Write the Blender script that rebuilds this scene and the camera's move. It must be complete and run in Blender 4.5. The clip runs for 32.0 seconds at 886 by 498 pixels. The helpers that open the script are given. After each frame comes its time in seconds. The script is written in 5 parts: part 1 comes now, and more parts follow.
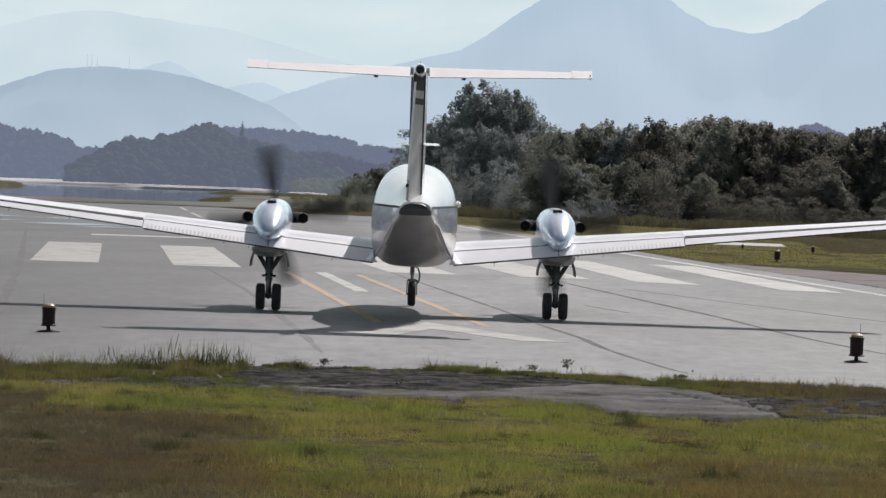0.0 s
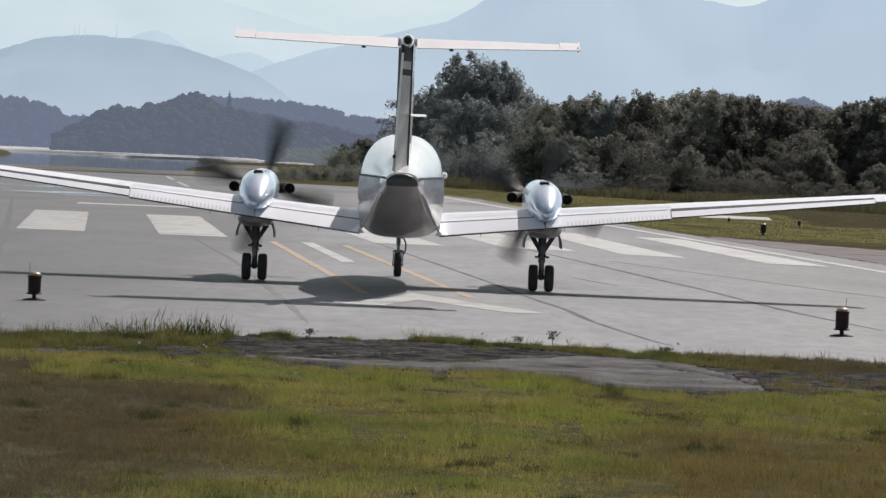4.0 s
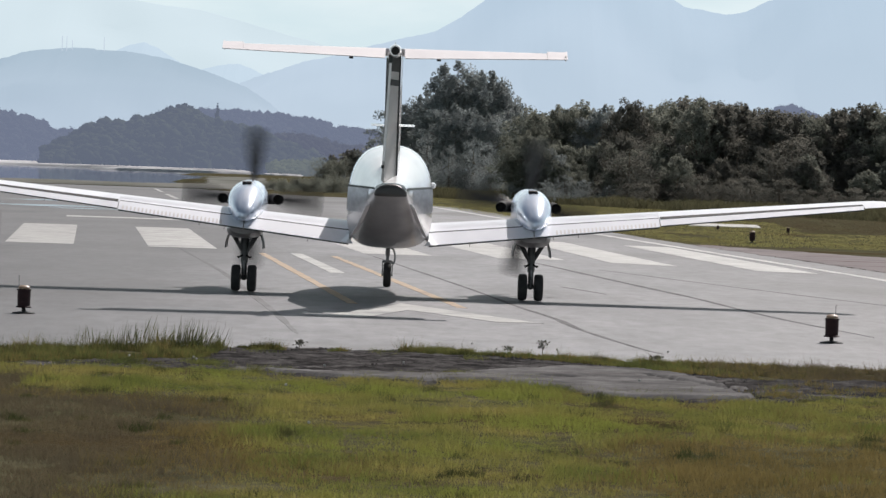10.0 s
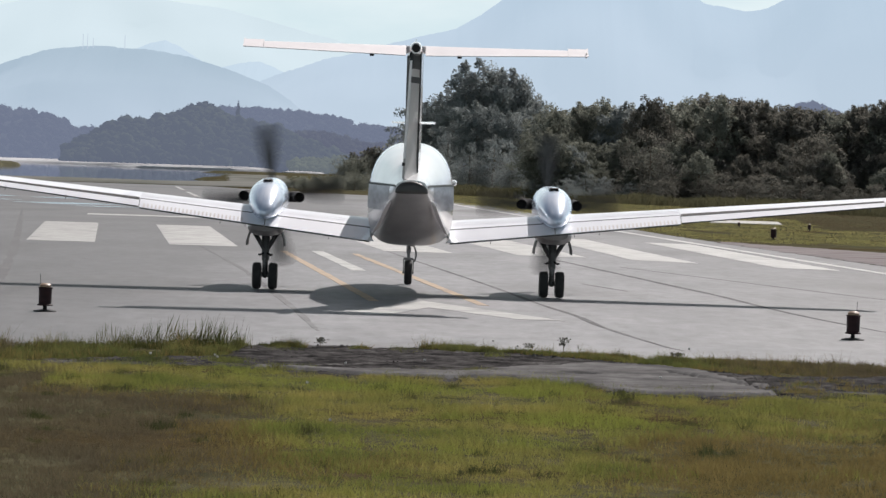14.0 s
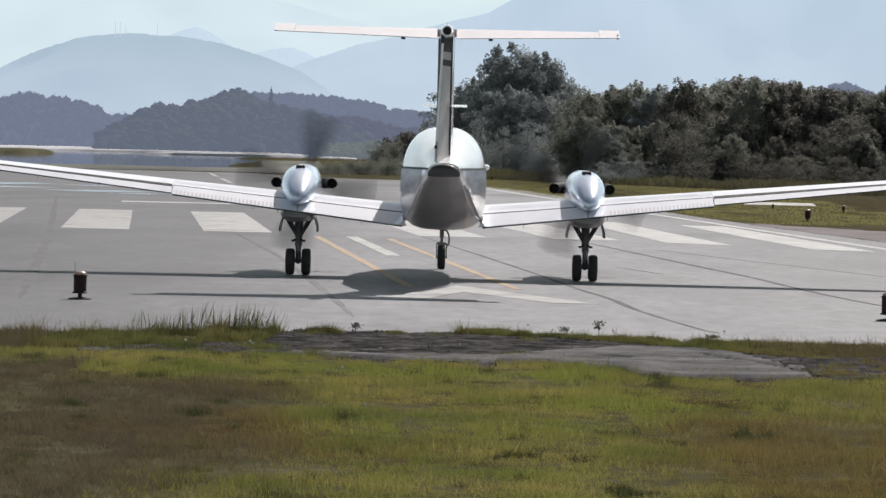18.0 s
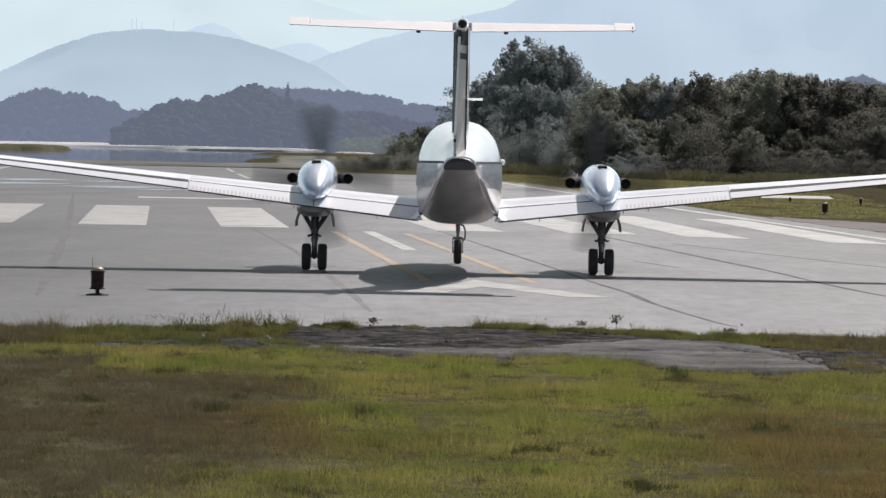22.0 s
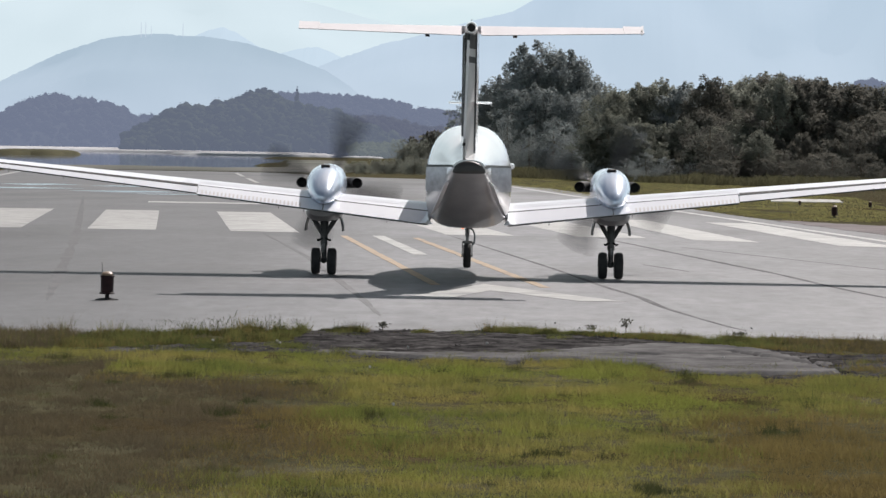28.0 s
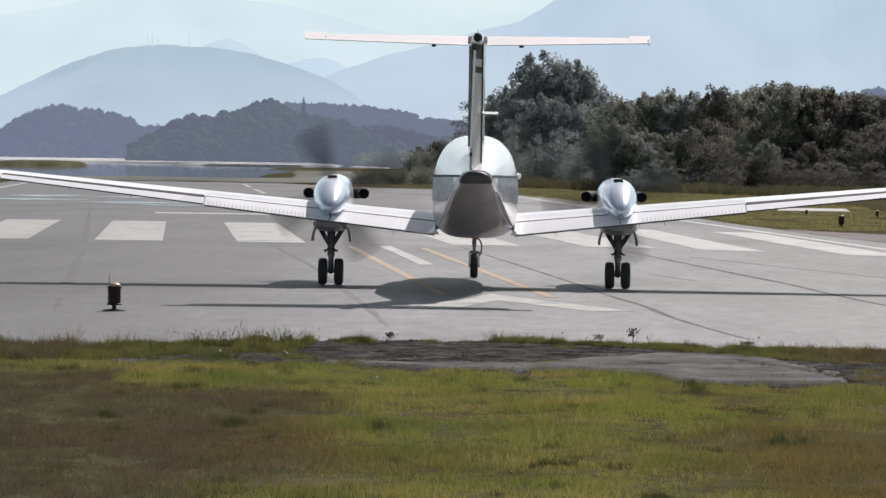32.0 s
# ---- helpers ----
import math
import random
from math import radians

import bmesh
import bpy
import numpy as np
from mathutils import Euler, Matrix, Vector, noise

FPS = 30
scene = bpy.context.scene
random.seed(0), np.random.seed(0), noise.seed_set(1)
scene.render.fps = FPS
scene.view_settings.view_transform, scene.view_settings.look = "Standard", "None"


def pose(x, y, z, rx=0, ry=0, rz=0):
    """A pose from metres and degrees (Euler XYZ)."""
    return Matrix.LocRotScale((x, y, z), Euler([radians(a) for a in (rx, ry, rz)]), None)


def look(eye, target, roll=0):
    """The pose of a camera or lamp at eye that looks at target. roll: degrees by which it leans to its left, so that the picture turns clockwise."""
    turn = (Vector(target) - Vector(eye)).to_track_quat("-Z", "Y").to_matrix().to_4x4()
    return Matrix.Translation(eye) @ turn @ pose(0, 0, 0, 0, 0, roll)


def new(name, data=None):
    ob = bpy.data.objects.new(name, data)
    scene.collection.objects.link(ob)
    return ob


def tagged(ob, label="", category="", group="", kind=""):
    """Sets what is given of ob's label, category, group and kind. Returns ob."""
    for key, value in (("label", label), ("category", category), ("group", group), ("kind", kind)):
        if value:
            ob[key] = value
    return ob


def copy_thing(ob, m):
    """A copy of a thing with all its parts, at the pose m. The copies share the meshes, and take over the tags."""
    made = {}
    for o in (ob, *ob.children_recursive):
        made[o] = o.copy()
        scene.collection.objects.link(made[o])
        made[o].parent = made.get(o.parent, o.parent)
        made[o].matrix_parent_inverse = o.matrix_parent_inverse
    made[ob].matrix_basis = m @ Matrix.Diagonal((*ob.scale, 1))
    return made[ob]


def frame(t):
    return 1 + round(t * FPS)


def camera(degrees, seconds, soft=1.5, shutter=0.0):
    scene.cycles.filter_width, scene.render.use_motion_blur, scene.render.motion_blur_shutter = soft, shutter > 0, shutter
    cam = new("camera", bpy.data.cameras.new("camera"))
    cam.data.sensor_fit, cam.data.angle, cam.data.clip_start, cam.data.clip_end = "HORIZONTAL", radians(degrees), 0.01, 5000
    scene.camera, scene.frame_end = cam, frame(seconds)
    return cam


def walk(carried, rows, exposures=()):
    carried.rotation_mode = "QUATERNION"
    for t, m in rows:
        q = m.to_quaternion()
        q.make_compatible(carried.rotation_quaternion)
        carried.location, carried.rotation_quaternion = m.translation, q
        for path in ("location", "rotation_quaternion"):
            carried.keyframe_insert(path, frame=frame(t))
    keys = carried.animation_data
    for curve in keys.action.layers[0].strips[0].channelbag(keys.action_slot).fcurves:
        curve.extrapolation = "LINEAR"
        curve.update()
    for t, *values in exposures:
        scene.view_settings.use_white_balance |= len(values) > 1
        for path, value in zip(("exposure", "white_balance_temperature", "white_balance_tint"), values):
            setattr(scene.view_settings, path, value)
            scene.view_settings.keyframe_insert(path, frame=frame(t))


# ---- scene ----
# ---------------------------------------------------------------- camera
cam = camera(13.45, 32.0, soft=1.45, shutter=0.4)
EYE = 2.34
# seconds, yaw, pitch, clockwise lean of the picture (degrees)
AIM = [
    (0, 0.001, -0.940, 1.95), (0.5, 0.055, -1.008, 1.87), (1, 0.058, -1.047, 1.87), (1.5, 0.077, -1.092, 1.91),
    (2, 0.037, -1.177, 2.15), (2.5, 0.048, -1.254, 2.11), (3, -0.169, -1.371, 2.58), (3.5, -0.190, -1.382, 2.44),
    (5.5, -0.208, -1.308, 2.30), (6, -0.153, -1.296, 2.40), (6.5, -0.246, -1.287, 2.39), (7, -0.259, -1.301, 2.24),
    (7.5, -0.178, -1.328, 2.20), (8, -0.252, -1.374, 2.20), (8.5, -0.344, -1.325, 2.17), (9, -0.337, -1.229, 2.05),
    (9.5, -0.392, -1.250, 1.89), (10, -0.375, -1.214, 1.91), (10.5, -0.246, -1.262, 1.90), (11, -0.240, -1.331, 2.03),
    (11.5, -0.234, -1.361, 1.97), (12, -0.178, -1.342, 1.97), (12.5, -0.070, -1.353, 1.93), (13, 0.005, -1.390, 1.83),
    (13.5, 0.010, -1.312, 1.81), (14, -0.057, -1.264, 1.81), (14.5, 0.069, -1.292, 1.80), (16.5, 0.135, -1.437, 1.61),
    (17, 0.214, -1.457, 1.52), (17.5, 0.296, -1.522, 1.36), (18, 0.452, -1.514, 1.31), (18.5, 0.455, -1.505, 1.30),
    (19, 0.482, -1.511, 1.29), (19.5, 0.637, -1.511, 1.26), (20, 0.558, -1.502, 1.19), (20.5, 0.512, -1.529, 1.17),
    (21, 0.553, -1.568, 1.14), (21.5, 0.522, -1.612, 1.17), (22, 0.707, -1.602, 1.07), (22.5, 0.936, -1.677, 0.97),
    (23, 0.917, -1.545, 0.96), (23.5, 0.939, -1.361, 0.90), (24, 1.008, -1.336, 0.91), (24.5, 1.027, -1.414, 0.90),
    (26.5, 0.928, -1.400, 0.97), (27, 1.057, -1.431, 0.93), (27.5, 1.064, -1.489, 0.91), (28, 0.850, -1.542, 0.96),
    (28.5, 0.621, -1.571, 0.91), (29, 0.619, -1.583, 0.88), (29.5, 0.738, -1.537, 0.92), (30, 0.822, -1.505, 0.87),
    (30.5, 0.948, -1.479, 0.85), (31, 1.004, -1.451, 0.88), (31.5, 0.935, -1.420, 0.90), (32, 0.952, -1.389, 0.81),
]
walk(cam, [(t, pose(0, 0, EYE, 90 + p, -r, y)) for t, y, p, r in AIM], exposures=((0, 0.26, 6520, 13.5), (3.5, 0.27, 6520, 13.5), (7, 0.36, 6520, 13.5), (32, 0.41, 6520, 13.5)))

# ---------------------------------------------------------------- light
SUN_FROM = Vector((1.9, 3.9, 4.28)).normalized()
scene.view_settings.exposure = 0.35
sun_data = bpy.data.lights.new("sun", "SUN")
sun_data.energy, sun_data.angle, sun_data.color = 4.3, radians(0.53), (1.0, 0.955, 0.91)
sun = new("sun", sun_data)
sun.matrix_world = look(SUN_FROM * 60, (0, 0, 0))

world = bpy.data.worlds.new("sky")
scene.world = world
world.use_nodes = True
wn, wl = world.node_tree.nodes, world.node_tree.links
sky = wn.new("ShaderNodeTexSky")
sky.sky_type, sky.sun_disc = "NISHITA", False
sky.sun_elevation, sky.sun_rotation = math.asin(SUN_FROM.z), math.atan2(SUN_FROM.x, SUN_FROM.y)
sky.air_density, sky.dust_density, sky.ozone_density = 1.0, 3.0, 0.6
# thin bright cloud veil
wc = wn.new("ShaderNodeTexCoord")
wm = wn.new("ShaderNodeMapping")
wm.inputs["Scale"].default_value = (7, 7, 22)
wno = wn.new("ShaderNodeTexNoise")
wno.inputs["Scale"].default_value, wno.inputs["Detail"].default_value = 2.2, 7
wr = wn.new("ShaderNodeMapRange")
wr.inputs["From Min"].default_value, wr.inputs["From Max"].default_value = 0.40, 0.68
wr.inputs["To Min"].default_value, wr.inputs["To Max"].default_value = 0.0, 1.0
# haze that thins out with height above the horizon
wsep = wn.new("ShaderNodeSeparateXYZ")
wfall = wn.new("ShaderNodeMapRange")
wfall.interpolation_type = "SMOOTHSTEP"
wfall.inputs["From Min"].default_value, wfall.inputs["From Max"].default_value = 0.08, 0.72
wfall.inputs["To Min"].default_value, wfall.inputs["To Max"].default_value = 1.0, 0.0
wcol = wn.new("ShaderNodeMix")
wcol.data_type = "RGBA"
wcol.inputs["A"].default_value = (17.0, 20.9, 21.8, 1)
wcol.inputs["B"].default_value = (20.2, 23.3, 23.6, 1)
wmix = wn.new("ShaderNodeMix")
wmix.data_type = "RGBA"
bg = wn["Background"]
bg.inputs["Strength"].default_value = 0.03
wl.new(wc.outputs["Generated"], wm.inputs["Vector"])
wl.new(wc.outputs["Generated"], wsep.inputs["Vector"])
wl.new(wm.outputs["Vector"], wno.inputs["Vector"])
wl.new(wno.outputs["Fac"], wr.inputs["Value"])
wl.new(wr.outputs["Result"], wcol.inputs["Factor"])
wl.new(wsep.outputs["Z"], wfall.inputs["Value"])
wl.new(wfall.outputs["Result"], wmix.inputs["Factor"])
wl.new(sky.outputs["Color"], wmix.inputs["A"])
wl.new(wcol.outputs["Result"], wmix.inputs["B"])
wl.new(wmix.outputs["Result"], bg.inputs["Color"])


# ---------------------------------------------------------------- materials
def mat(name, a, b=None, scale=3.0, rough=0.6, metal=0.0, coat=0.0, bump=0.0, bump_scale=40.0, stain=None,
        stain_scale=0.3, stain_at=0.55, random_mix=0.0, island=False, emit=None, emit_strength=0.0, stretch=(1, 1, 1),
        spec=0.5, world_space=False, through_light=0.0, grain=0.0, grain_scale=8.0, side_falloff=None, thing_mix=0.0):
    """Principled material: colours a and b mixed by noise, an optional stain at a second scale, fine bump."""
    m = bpy.data.materials.new(name)
    m.use_nodes = True
    n, l = m.node_tree.nodes, m.node_tree.links
    bsdf = n["Principled BSDF"]
    bsdf.inputs["Roughness"].default_value, bsdf.inputs["Metallic"].default_value = rough, metal
    bsdf.inputs["Coat Weight"].default_value, bsdf.inputs["Coat Roughness"].default_value = coat, 0.04
    bsdf.inputs["Specular IOR Level"].default_value = spec
    bsdf.inputs["Base Color"].default_value = (*a, 1)
    tc = n.new("ShaderNodeTexCoord")
    src = tc.outputs["Object"]
    if world_space:
        src = n.new("ShaderNodeNewGeometry").outputs["Position"]
    mp = n.new("ShaderNodeMapping")
    mp.inputs["Scale"].default_value = stretch
    l.new(src, mp.inputs["Vector"])
    vec = mp.outputs["Vector"]
    col = None
    if b is not None:
        no = n.new("ShaderNodeTexNoise")
        no.inputs["Scale"].default_value, no.inputs["Detail"].default_value = scale, 8
        l.new(vec, no.inputs["Vector"])
        rp = n.new("ShaderNodeValToRGB")
        rp.color_ramp.elements[0].position, rp.color_ramp.elements[1].position = 0.36, 0.66
        rp.color_ramp.elements[0].color, rp.color_ramp.elements[1].color = (*a, 1), (*b, 1)
        l.new(no.outputs["Fac"], rp.inputs["Fac"])
        col = rp.outputs["Color"]
    if stain is not None:
        no = n.new("ShaderNodeTexNoise")
        no.inputs["Scale"].default_value, no.inputs["Detail"].default_value = stain_scale, 6
        l.new(vec, no.inputs["Vector"])
        mr = n.new("ShaderNodeMapRange")
        mr.inputs["From Min"].default_value, mr.inputs["From Max"].default_value = stain_at, stain_at + 0.14
        l.new(no.outputs["Fac"], mr.inputs["Value"])
        mx = n.new("ShaderNodeMix")
        mx.data_type = "RGBA"
        l.new(mr.outputs["Result"], mx.inputs["Factor"])
        if col is None:
            mx.inputs["A"].default_value = (*a, 1)
        else:
            l.new(col, mx.inputs["A"])
        mx.inputs["B"].default_value = (*stain, 1)
        col = mx.outputs["Result"]
    if grain:
        no = n.new("ShaderNodeTexNoise")
        no.inputs["Scale"].default_value, no.inputs["Detail"].default_value = grain_scale, 10
        no.inputs["Roughness"].default_value = 0.7
        l.new(vec, no.inputs["Vector"])
        mr = n.new("ShaderNodeMapRange")
        mr.inputs["From Min"].default_value, mr.inputs["From Max"].default_value = 0.3, 0.7
        mr.inputs["To Min"].default_value, mr.inputs["To Max"].default_value = 1 - grain, 1 + grain
        l.new(no.outputs["Fac"], mr.inputs["Value"])
        hs = n.new("ShaderNodeHueSaturation")
        if col is None:
            hs.inputs["Color"].default_value = (*a, 1)
        else:
            l.new(col, hs.inputs["Color"])
        l.new(mr.outputs["Result"], hs.inputs["Value"])
        col = hs.outputs["Color"]
    if random_mix:
        if island:
            rnd = n.new("ShaderNodeNewGeometry").outputs["Random Per Island"]
        else:
            rnd = n.new("ShaderNodeObjectInfo").outputs["Random"]
        mr = n.new("ShaderNodeMapRange")
        mr.inputs["To Min"].default_value, mr.inputs["To Max"].default_value = 1 - random_mix, 1 + random_mix
        l.new(rnd, mr.inputs["Value"])
        hs = n.new("ShaderNodeHueSaturation")
        if col is None:
            hs.inputs["Color"].default_value = (*a, 1)
        else:
            l.new(col, hs.inputs["Color"])
        l.new(mr.outputs["Result"], hs.inputs["Value"])
        col = hs.outputs["Color"]
    if thing_mix:
        mr = n.new("ShaderNodeMapRange")
        mr.inputs["To Min"].default_value, mr.inputs["To Max"].default_value = 1 - thing_mix, 1 + thing_mix
        l.new(n.new("ShaderNodeObjectInfo").outputs["Random"], mr.inputs["Value"])
        hs = n.new("ShaderNodeHueSaturation")
        l.new(col, hs.inputs["Color"])
        l.new(mr.outputs["Result"], hs.inputs["Value"])
        col = hs.outputs["Color"]
    if side_falloff:
        # lens falloff put into the colour across the pavement
        sx = n.new("ShaderNodeSeparateXYZ")
        l.new(src, sx.inputs["Vector"])
        mr = n.new("ShaderNodeMapRange")
        mr.interpolation_type = "SMOOTHSTEP"
        mr.inputs["From Min"].default_value, mr.inputs["From Max"].default_value = side_falloff[0], side_falloff[1]
        mr.inputs["To Min"].default_value, mr.inputs["To Max"].default_value = side_falloff[2], 1.0
        l.new(sx.outputs["X"], mr.inputs["Value"])
        far = n.new("ShaderNodeMapRange")
        far.interpolation_type = "SMOOTHSTEP"
        far.inputs["From Min"].default_value, far.inputs["From Max"].default_value = 2.0, 8.5
        far.inputs["To Min"].default_value, far.inputs["To Max"].default_value = 1.0, side_falloff[3]
        l.new(sx.outputs["X"], far.inputs["Value"])
        both = n.new("ShaderNodeMath")
        both.operation = "MULTIPLY"
        l.new(mr.outputs["Result"], both.inputs[0])
        l.new(far.outputs["Result"], both.inputs[1])
        hs = n.new("ShaderNodeHueSaturation")
        l.new(col, hs.inputs["Color"])
        l.new(both.outputs["Value"], hs.inputs["Value"])
        col = hs.outputs["Color"]
    if col is not None:
        l.new(col, bsdf.inputs["Base Color"])
    if bump:
        no = n.new("ShaderNodeTexNoise")
        no.inputs["Scale"].default_value, no.inputs["Detail"].default_value = bump_scale, 5
        l.new(vec, no.inputs["Vector"])
        bp = n.new("ShaderNodeBump")
        bp.inputs["Strength"].default_value, bp.inputs["Distance"].default_value = bump, 0.02
        l.new(no.outputs["Fac"], bp.inputs["Height"])
        l.new(bp.outputs["Normal"], bsdf.inputs["Normal"])
    if through_light:
        tr = n.new("ShaderNodeBsdfTranslucent")
        mxs = n.new("ShaderNodeMixShader")
        mxs.inputs["Fac"].default_value = through_light
        if col is not None:
            l.new(col, tr.inputs["Color"])
        else:
            tr.inputs["Color"].default_value = (*a, 1)
        l.new(bsdf.outputs["BSDF"], mxs.inputs[1])
        l.new(tr.outputs["BSDF"], mxs.inputs[2])
        l.new(mxs.outputs["Shader"], n["Material Output"].inputs["Surface"])
    if emit is not None:
        bsdf.inputs["Emission Color"].default_value = (*emit, 1)
        bsdf.inputs["Emission Strength"].default_value = emit_strength
    return m


M_ASPHALT = mat("asphalt", (0.123, 0.124, 0.130), (0.168, 0.169, 0.175), 0.4, 0.62, bump=0.3, bump_scale=60, stain=(0.085, 0.084, 0.086), stain_scale=0.13, stain_at=0.52, world_space=True, stretch=(1, 0.3, 1), spec=0.3, grain=0.28, grain_scale=3.0, side_falloff=(-6.2, -1.4, 0.47, 0.72))
M_ASPHALT_OLD = mat("worn_asphalt", (0.085, 0.083, 0.083), (0.15, 0.147, 0.146), 1.6, 0.95, bump=0.8, bump_scale=14, stain=(0.10, 0.097, 0.095), stain_scale=1.1, stain_at=0.56, world_space=True, spec=0.0, grain=0.25, grain_scale=5)
M_GRAVEL = mat("dark_gravel", (0.022, 0.021, 0.021), (0.075, 0.072, 0.071), 2.6, 1.0, bump=1.0, bump_scale=24, stain=(0.11, 0.107, 0.105), stain_scale=1.3, stain_at=0.6, world_space=True, spec=0.0, stretch=(0.8, 1.0, 1), grain=0.7, grain_scale=9)
M_CLOD = mat("dark_clods", (0.03, 0.028, 0.028), (0.075, 0.072, 0.07), 5, 0.97, random_mix=0.5, island=True, spec=0.03, world_space=True)
M_WHITE_MARK = mat("white_road_paint", (0.36, 0.36, 0.35), (0.46, 0.46, 0.445), 1.3, 0.8, bump=0.2, stain=(0.27, 0.27, 0.265), stain_scale=0.5, world_space=True, spec=0.1, grain=0.2, grain_scale=4, side_falloff=(-14.0, -1.0, 0.78, 1.08))
M_FADED_MARK = mat("worn_white_paint", (0.40, 0.40, 0.385), (0.31, 0.31, 0.30), 1.5, 0.8, bump=0.2, stain=(0.24, 0.24, 0.24), stain_scale=0.7, world_space=True, spec=0.15, grain=0.15)
M_YELLOW_MARK = mat("yellow_road_paint", (0.40, 0.305, 0.215), (0.33, 0.265, 0.20), 2, 0.8, bump=0.2, stain=(0.25, 0.215, 0.18), stain_scale=0.6, world_space=True, spec=0.15, grain=0.12)
M_TYRE_MARK = mat("dark_crack_filler", (0.076, 0.075, 0.078), (0.125, 0.124, 0.128), 0.9, 0.8, bump=0.3, bump_scale=60, world_space=True, spec=0.1, grain=0.3, grain_scale=2.5, side_falloff=(-5.8, -1.4, 0.7, 0.75))
M_FAINT_MARK = mat("faint_rubber_track", (0.105, 0.104, 0.108), (0.145, 0.144, 0.148), 0.9, 0.7, bump=0.3, bump_scale=60, world_space=True, spec=0.25, grain=0.3, grain_scale=2.5, side_falloff=(-5.8, -1.4, 0.63, 0.75))
M_GROUND = mat("grassy_soil", (0.054, 0.053, 0.030), (0.080, 0.074, 0.046), 1.2, 0.97, bump=0.7, bump_scale=9, stain=(0.055, 0.042, 0.022), stain_scale=0.22, stain_at=0.5, world_space=True, spec=0.0, grain=0.35, grain_scale=2.0)
M_DIRT = mat("brown_earth", (0.185, 0.17, 0.17), (0.25, 0.23, 0.228), 0.6, 0.95, bump=0.5, bump_scale=10, stain=(0.125, 0.095, 0.095), stain_scale=0.45, stain_at=0.56, world_space=True, spec=0.0, stretch=(0.4, 1, 1))
M_WATER = mat("still_water", (0.03, 0.035, 0.05), None, rough=0.03, bump=0.0022, bump_scale=0.6, spec=0.5, world_space=True)
M_PUDDLE = mat("wet_film", (0.06, 0.06, 0.065), (0.09, 0.09, 0.095), 0.6, 0.12, spec=0.5, world_space=True)
# sand colour that also stands in for glare on the lagoon
M_BANK = mat("pale_sand_and_glare", (0.40, 0.405, 0.42), (0.27, 0.275, 0.29), 0.06, 0.9, world_space=True, stretch=(1, 0.2, 1))
M_GRASS = mat("grass_blades", (0.155, 0.176, 0.046), (0.292, 0.254, 0.082), 0.6, 0.85, stain=(0.222, 0.244, 0.056), stain_scale=0.4, stain_at=0.5, random_mix=0.25, island=True, world_space=True, spec=0.04, through_light=0.42)
M_GRASS_VERGE = mat("verge_grass_blades", (0.10, 0.122, 0.038), (0.175, 0.17, 0.06), 0.9, 0.85, stain=(0.09, 0.105, 0.04), stain_scale=1.3, stain_at=0.52, random_mix=0.3, island=True, world_space=True, spec=0.04, through_light=0.4)
M_GRASS_FIELD = mat("yellow_field_grass", (0.245, 0.235, 0.088), (0.33, 0.295, 0.125), 0.12, 0.9, random_mix=0.25, island=True, world_space=True, spec=0.02, through_light=0.4)
M_GRASS_DRY = mat("dry_grass_blades", (0.165, 0.128, 0.05), (0.225, 0.172, 0.066), 0.8, 0.85, stain=(0.135, 0.105, 0.05), stain_scale=0.5, stain_at=0.56, random_mix=0.2, island=True, world_space=True, spec=0.05, through_light=0.38)
M_GRASS_WORN = mat("worn_grass_blades", (0.118, 0.097, 0.064), (0.16, 0.13, 0.08), 0.9, 0.9, random_mix=0.15, island=True, world_space=True, spec=0.05, through_light=0.3)
M_SAND = mat("tan_wet_sand", (0.098, 0.097, 0.085), (0.13, 0.128, 0.115), 0.15, 0.9, bump=0.3, bump_scale=3, stain=(0.058, 0.062, 0.045), stain_scale=0.06, stain_at=0.46, world_space=True, stretch=(1, 0.2, 1), spec=0.1)
M_GRASS_TALL = mat("tall_grass", (0.052, 0.060, 0.024), (0.095, 0.092, 0.036), 2, 0.8, random_mix=0.3, island=True, world_space=True, spec=0.04, through_light=0.38)
M_REED = mat("reeds", (0.085, 0.082, 0.048), (0.125, 0.115, 0.064), 0.15, 0.9, random_mix=0.3, island=True, world_space=True, spec=0.05, through_light=0.35)
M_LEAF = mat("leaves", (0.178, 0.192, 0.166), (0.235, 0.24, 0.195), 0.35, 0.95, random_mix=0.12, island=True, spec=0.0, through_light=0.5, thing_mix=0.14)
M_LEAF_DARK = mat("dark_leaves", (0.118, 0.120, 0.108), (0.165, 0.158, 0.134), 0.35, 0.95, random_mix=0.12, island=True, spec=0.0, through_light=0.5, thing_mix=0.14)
# leaf colour paled to put the distance haze into these trees
M_LEAF_HAZE = mat("haze_paled_leaves", (0.205, 0.232, 0.236), (0.255, 0.274, 0.262), 0.35, 0.95, random_mix=0.08, island=True, spec=0.0, through_light=0.5, thing_mix=0.04)
M_BARK = mat("bark", (0.10, 0.08, 0.06), (0.16, 0.13, 0.10), 5, 0.9, bump=0.6)
# woods far off: their blue glow puts haze into the material
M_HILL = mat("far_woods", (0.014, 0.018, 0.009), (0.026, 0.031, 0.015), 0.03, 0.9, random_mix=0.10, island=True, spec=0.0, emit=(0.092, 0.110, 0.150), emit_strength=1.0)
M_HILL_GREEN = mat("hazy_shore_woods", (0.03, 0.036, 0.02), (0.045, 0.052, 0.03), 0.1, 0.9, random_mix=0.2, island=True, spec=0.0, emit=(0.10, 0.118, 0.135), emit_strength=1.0)
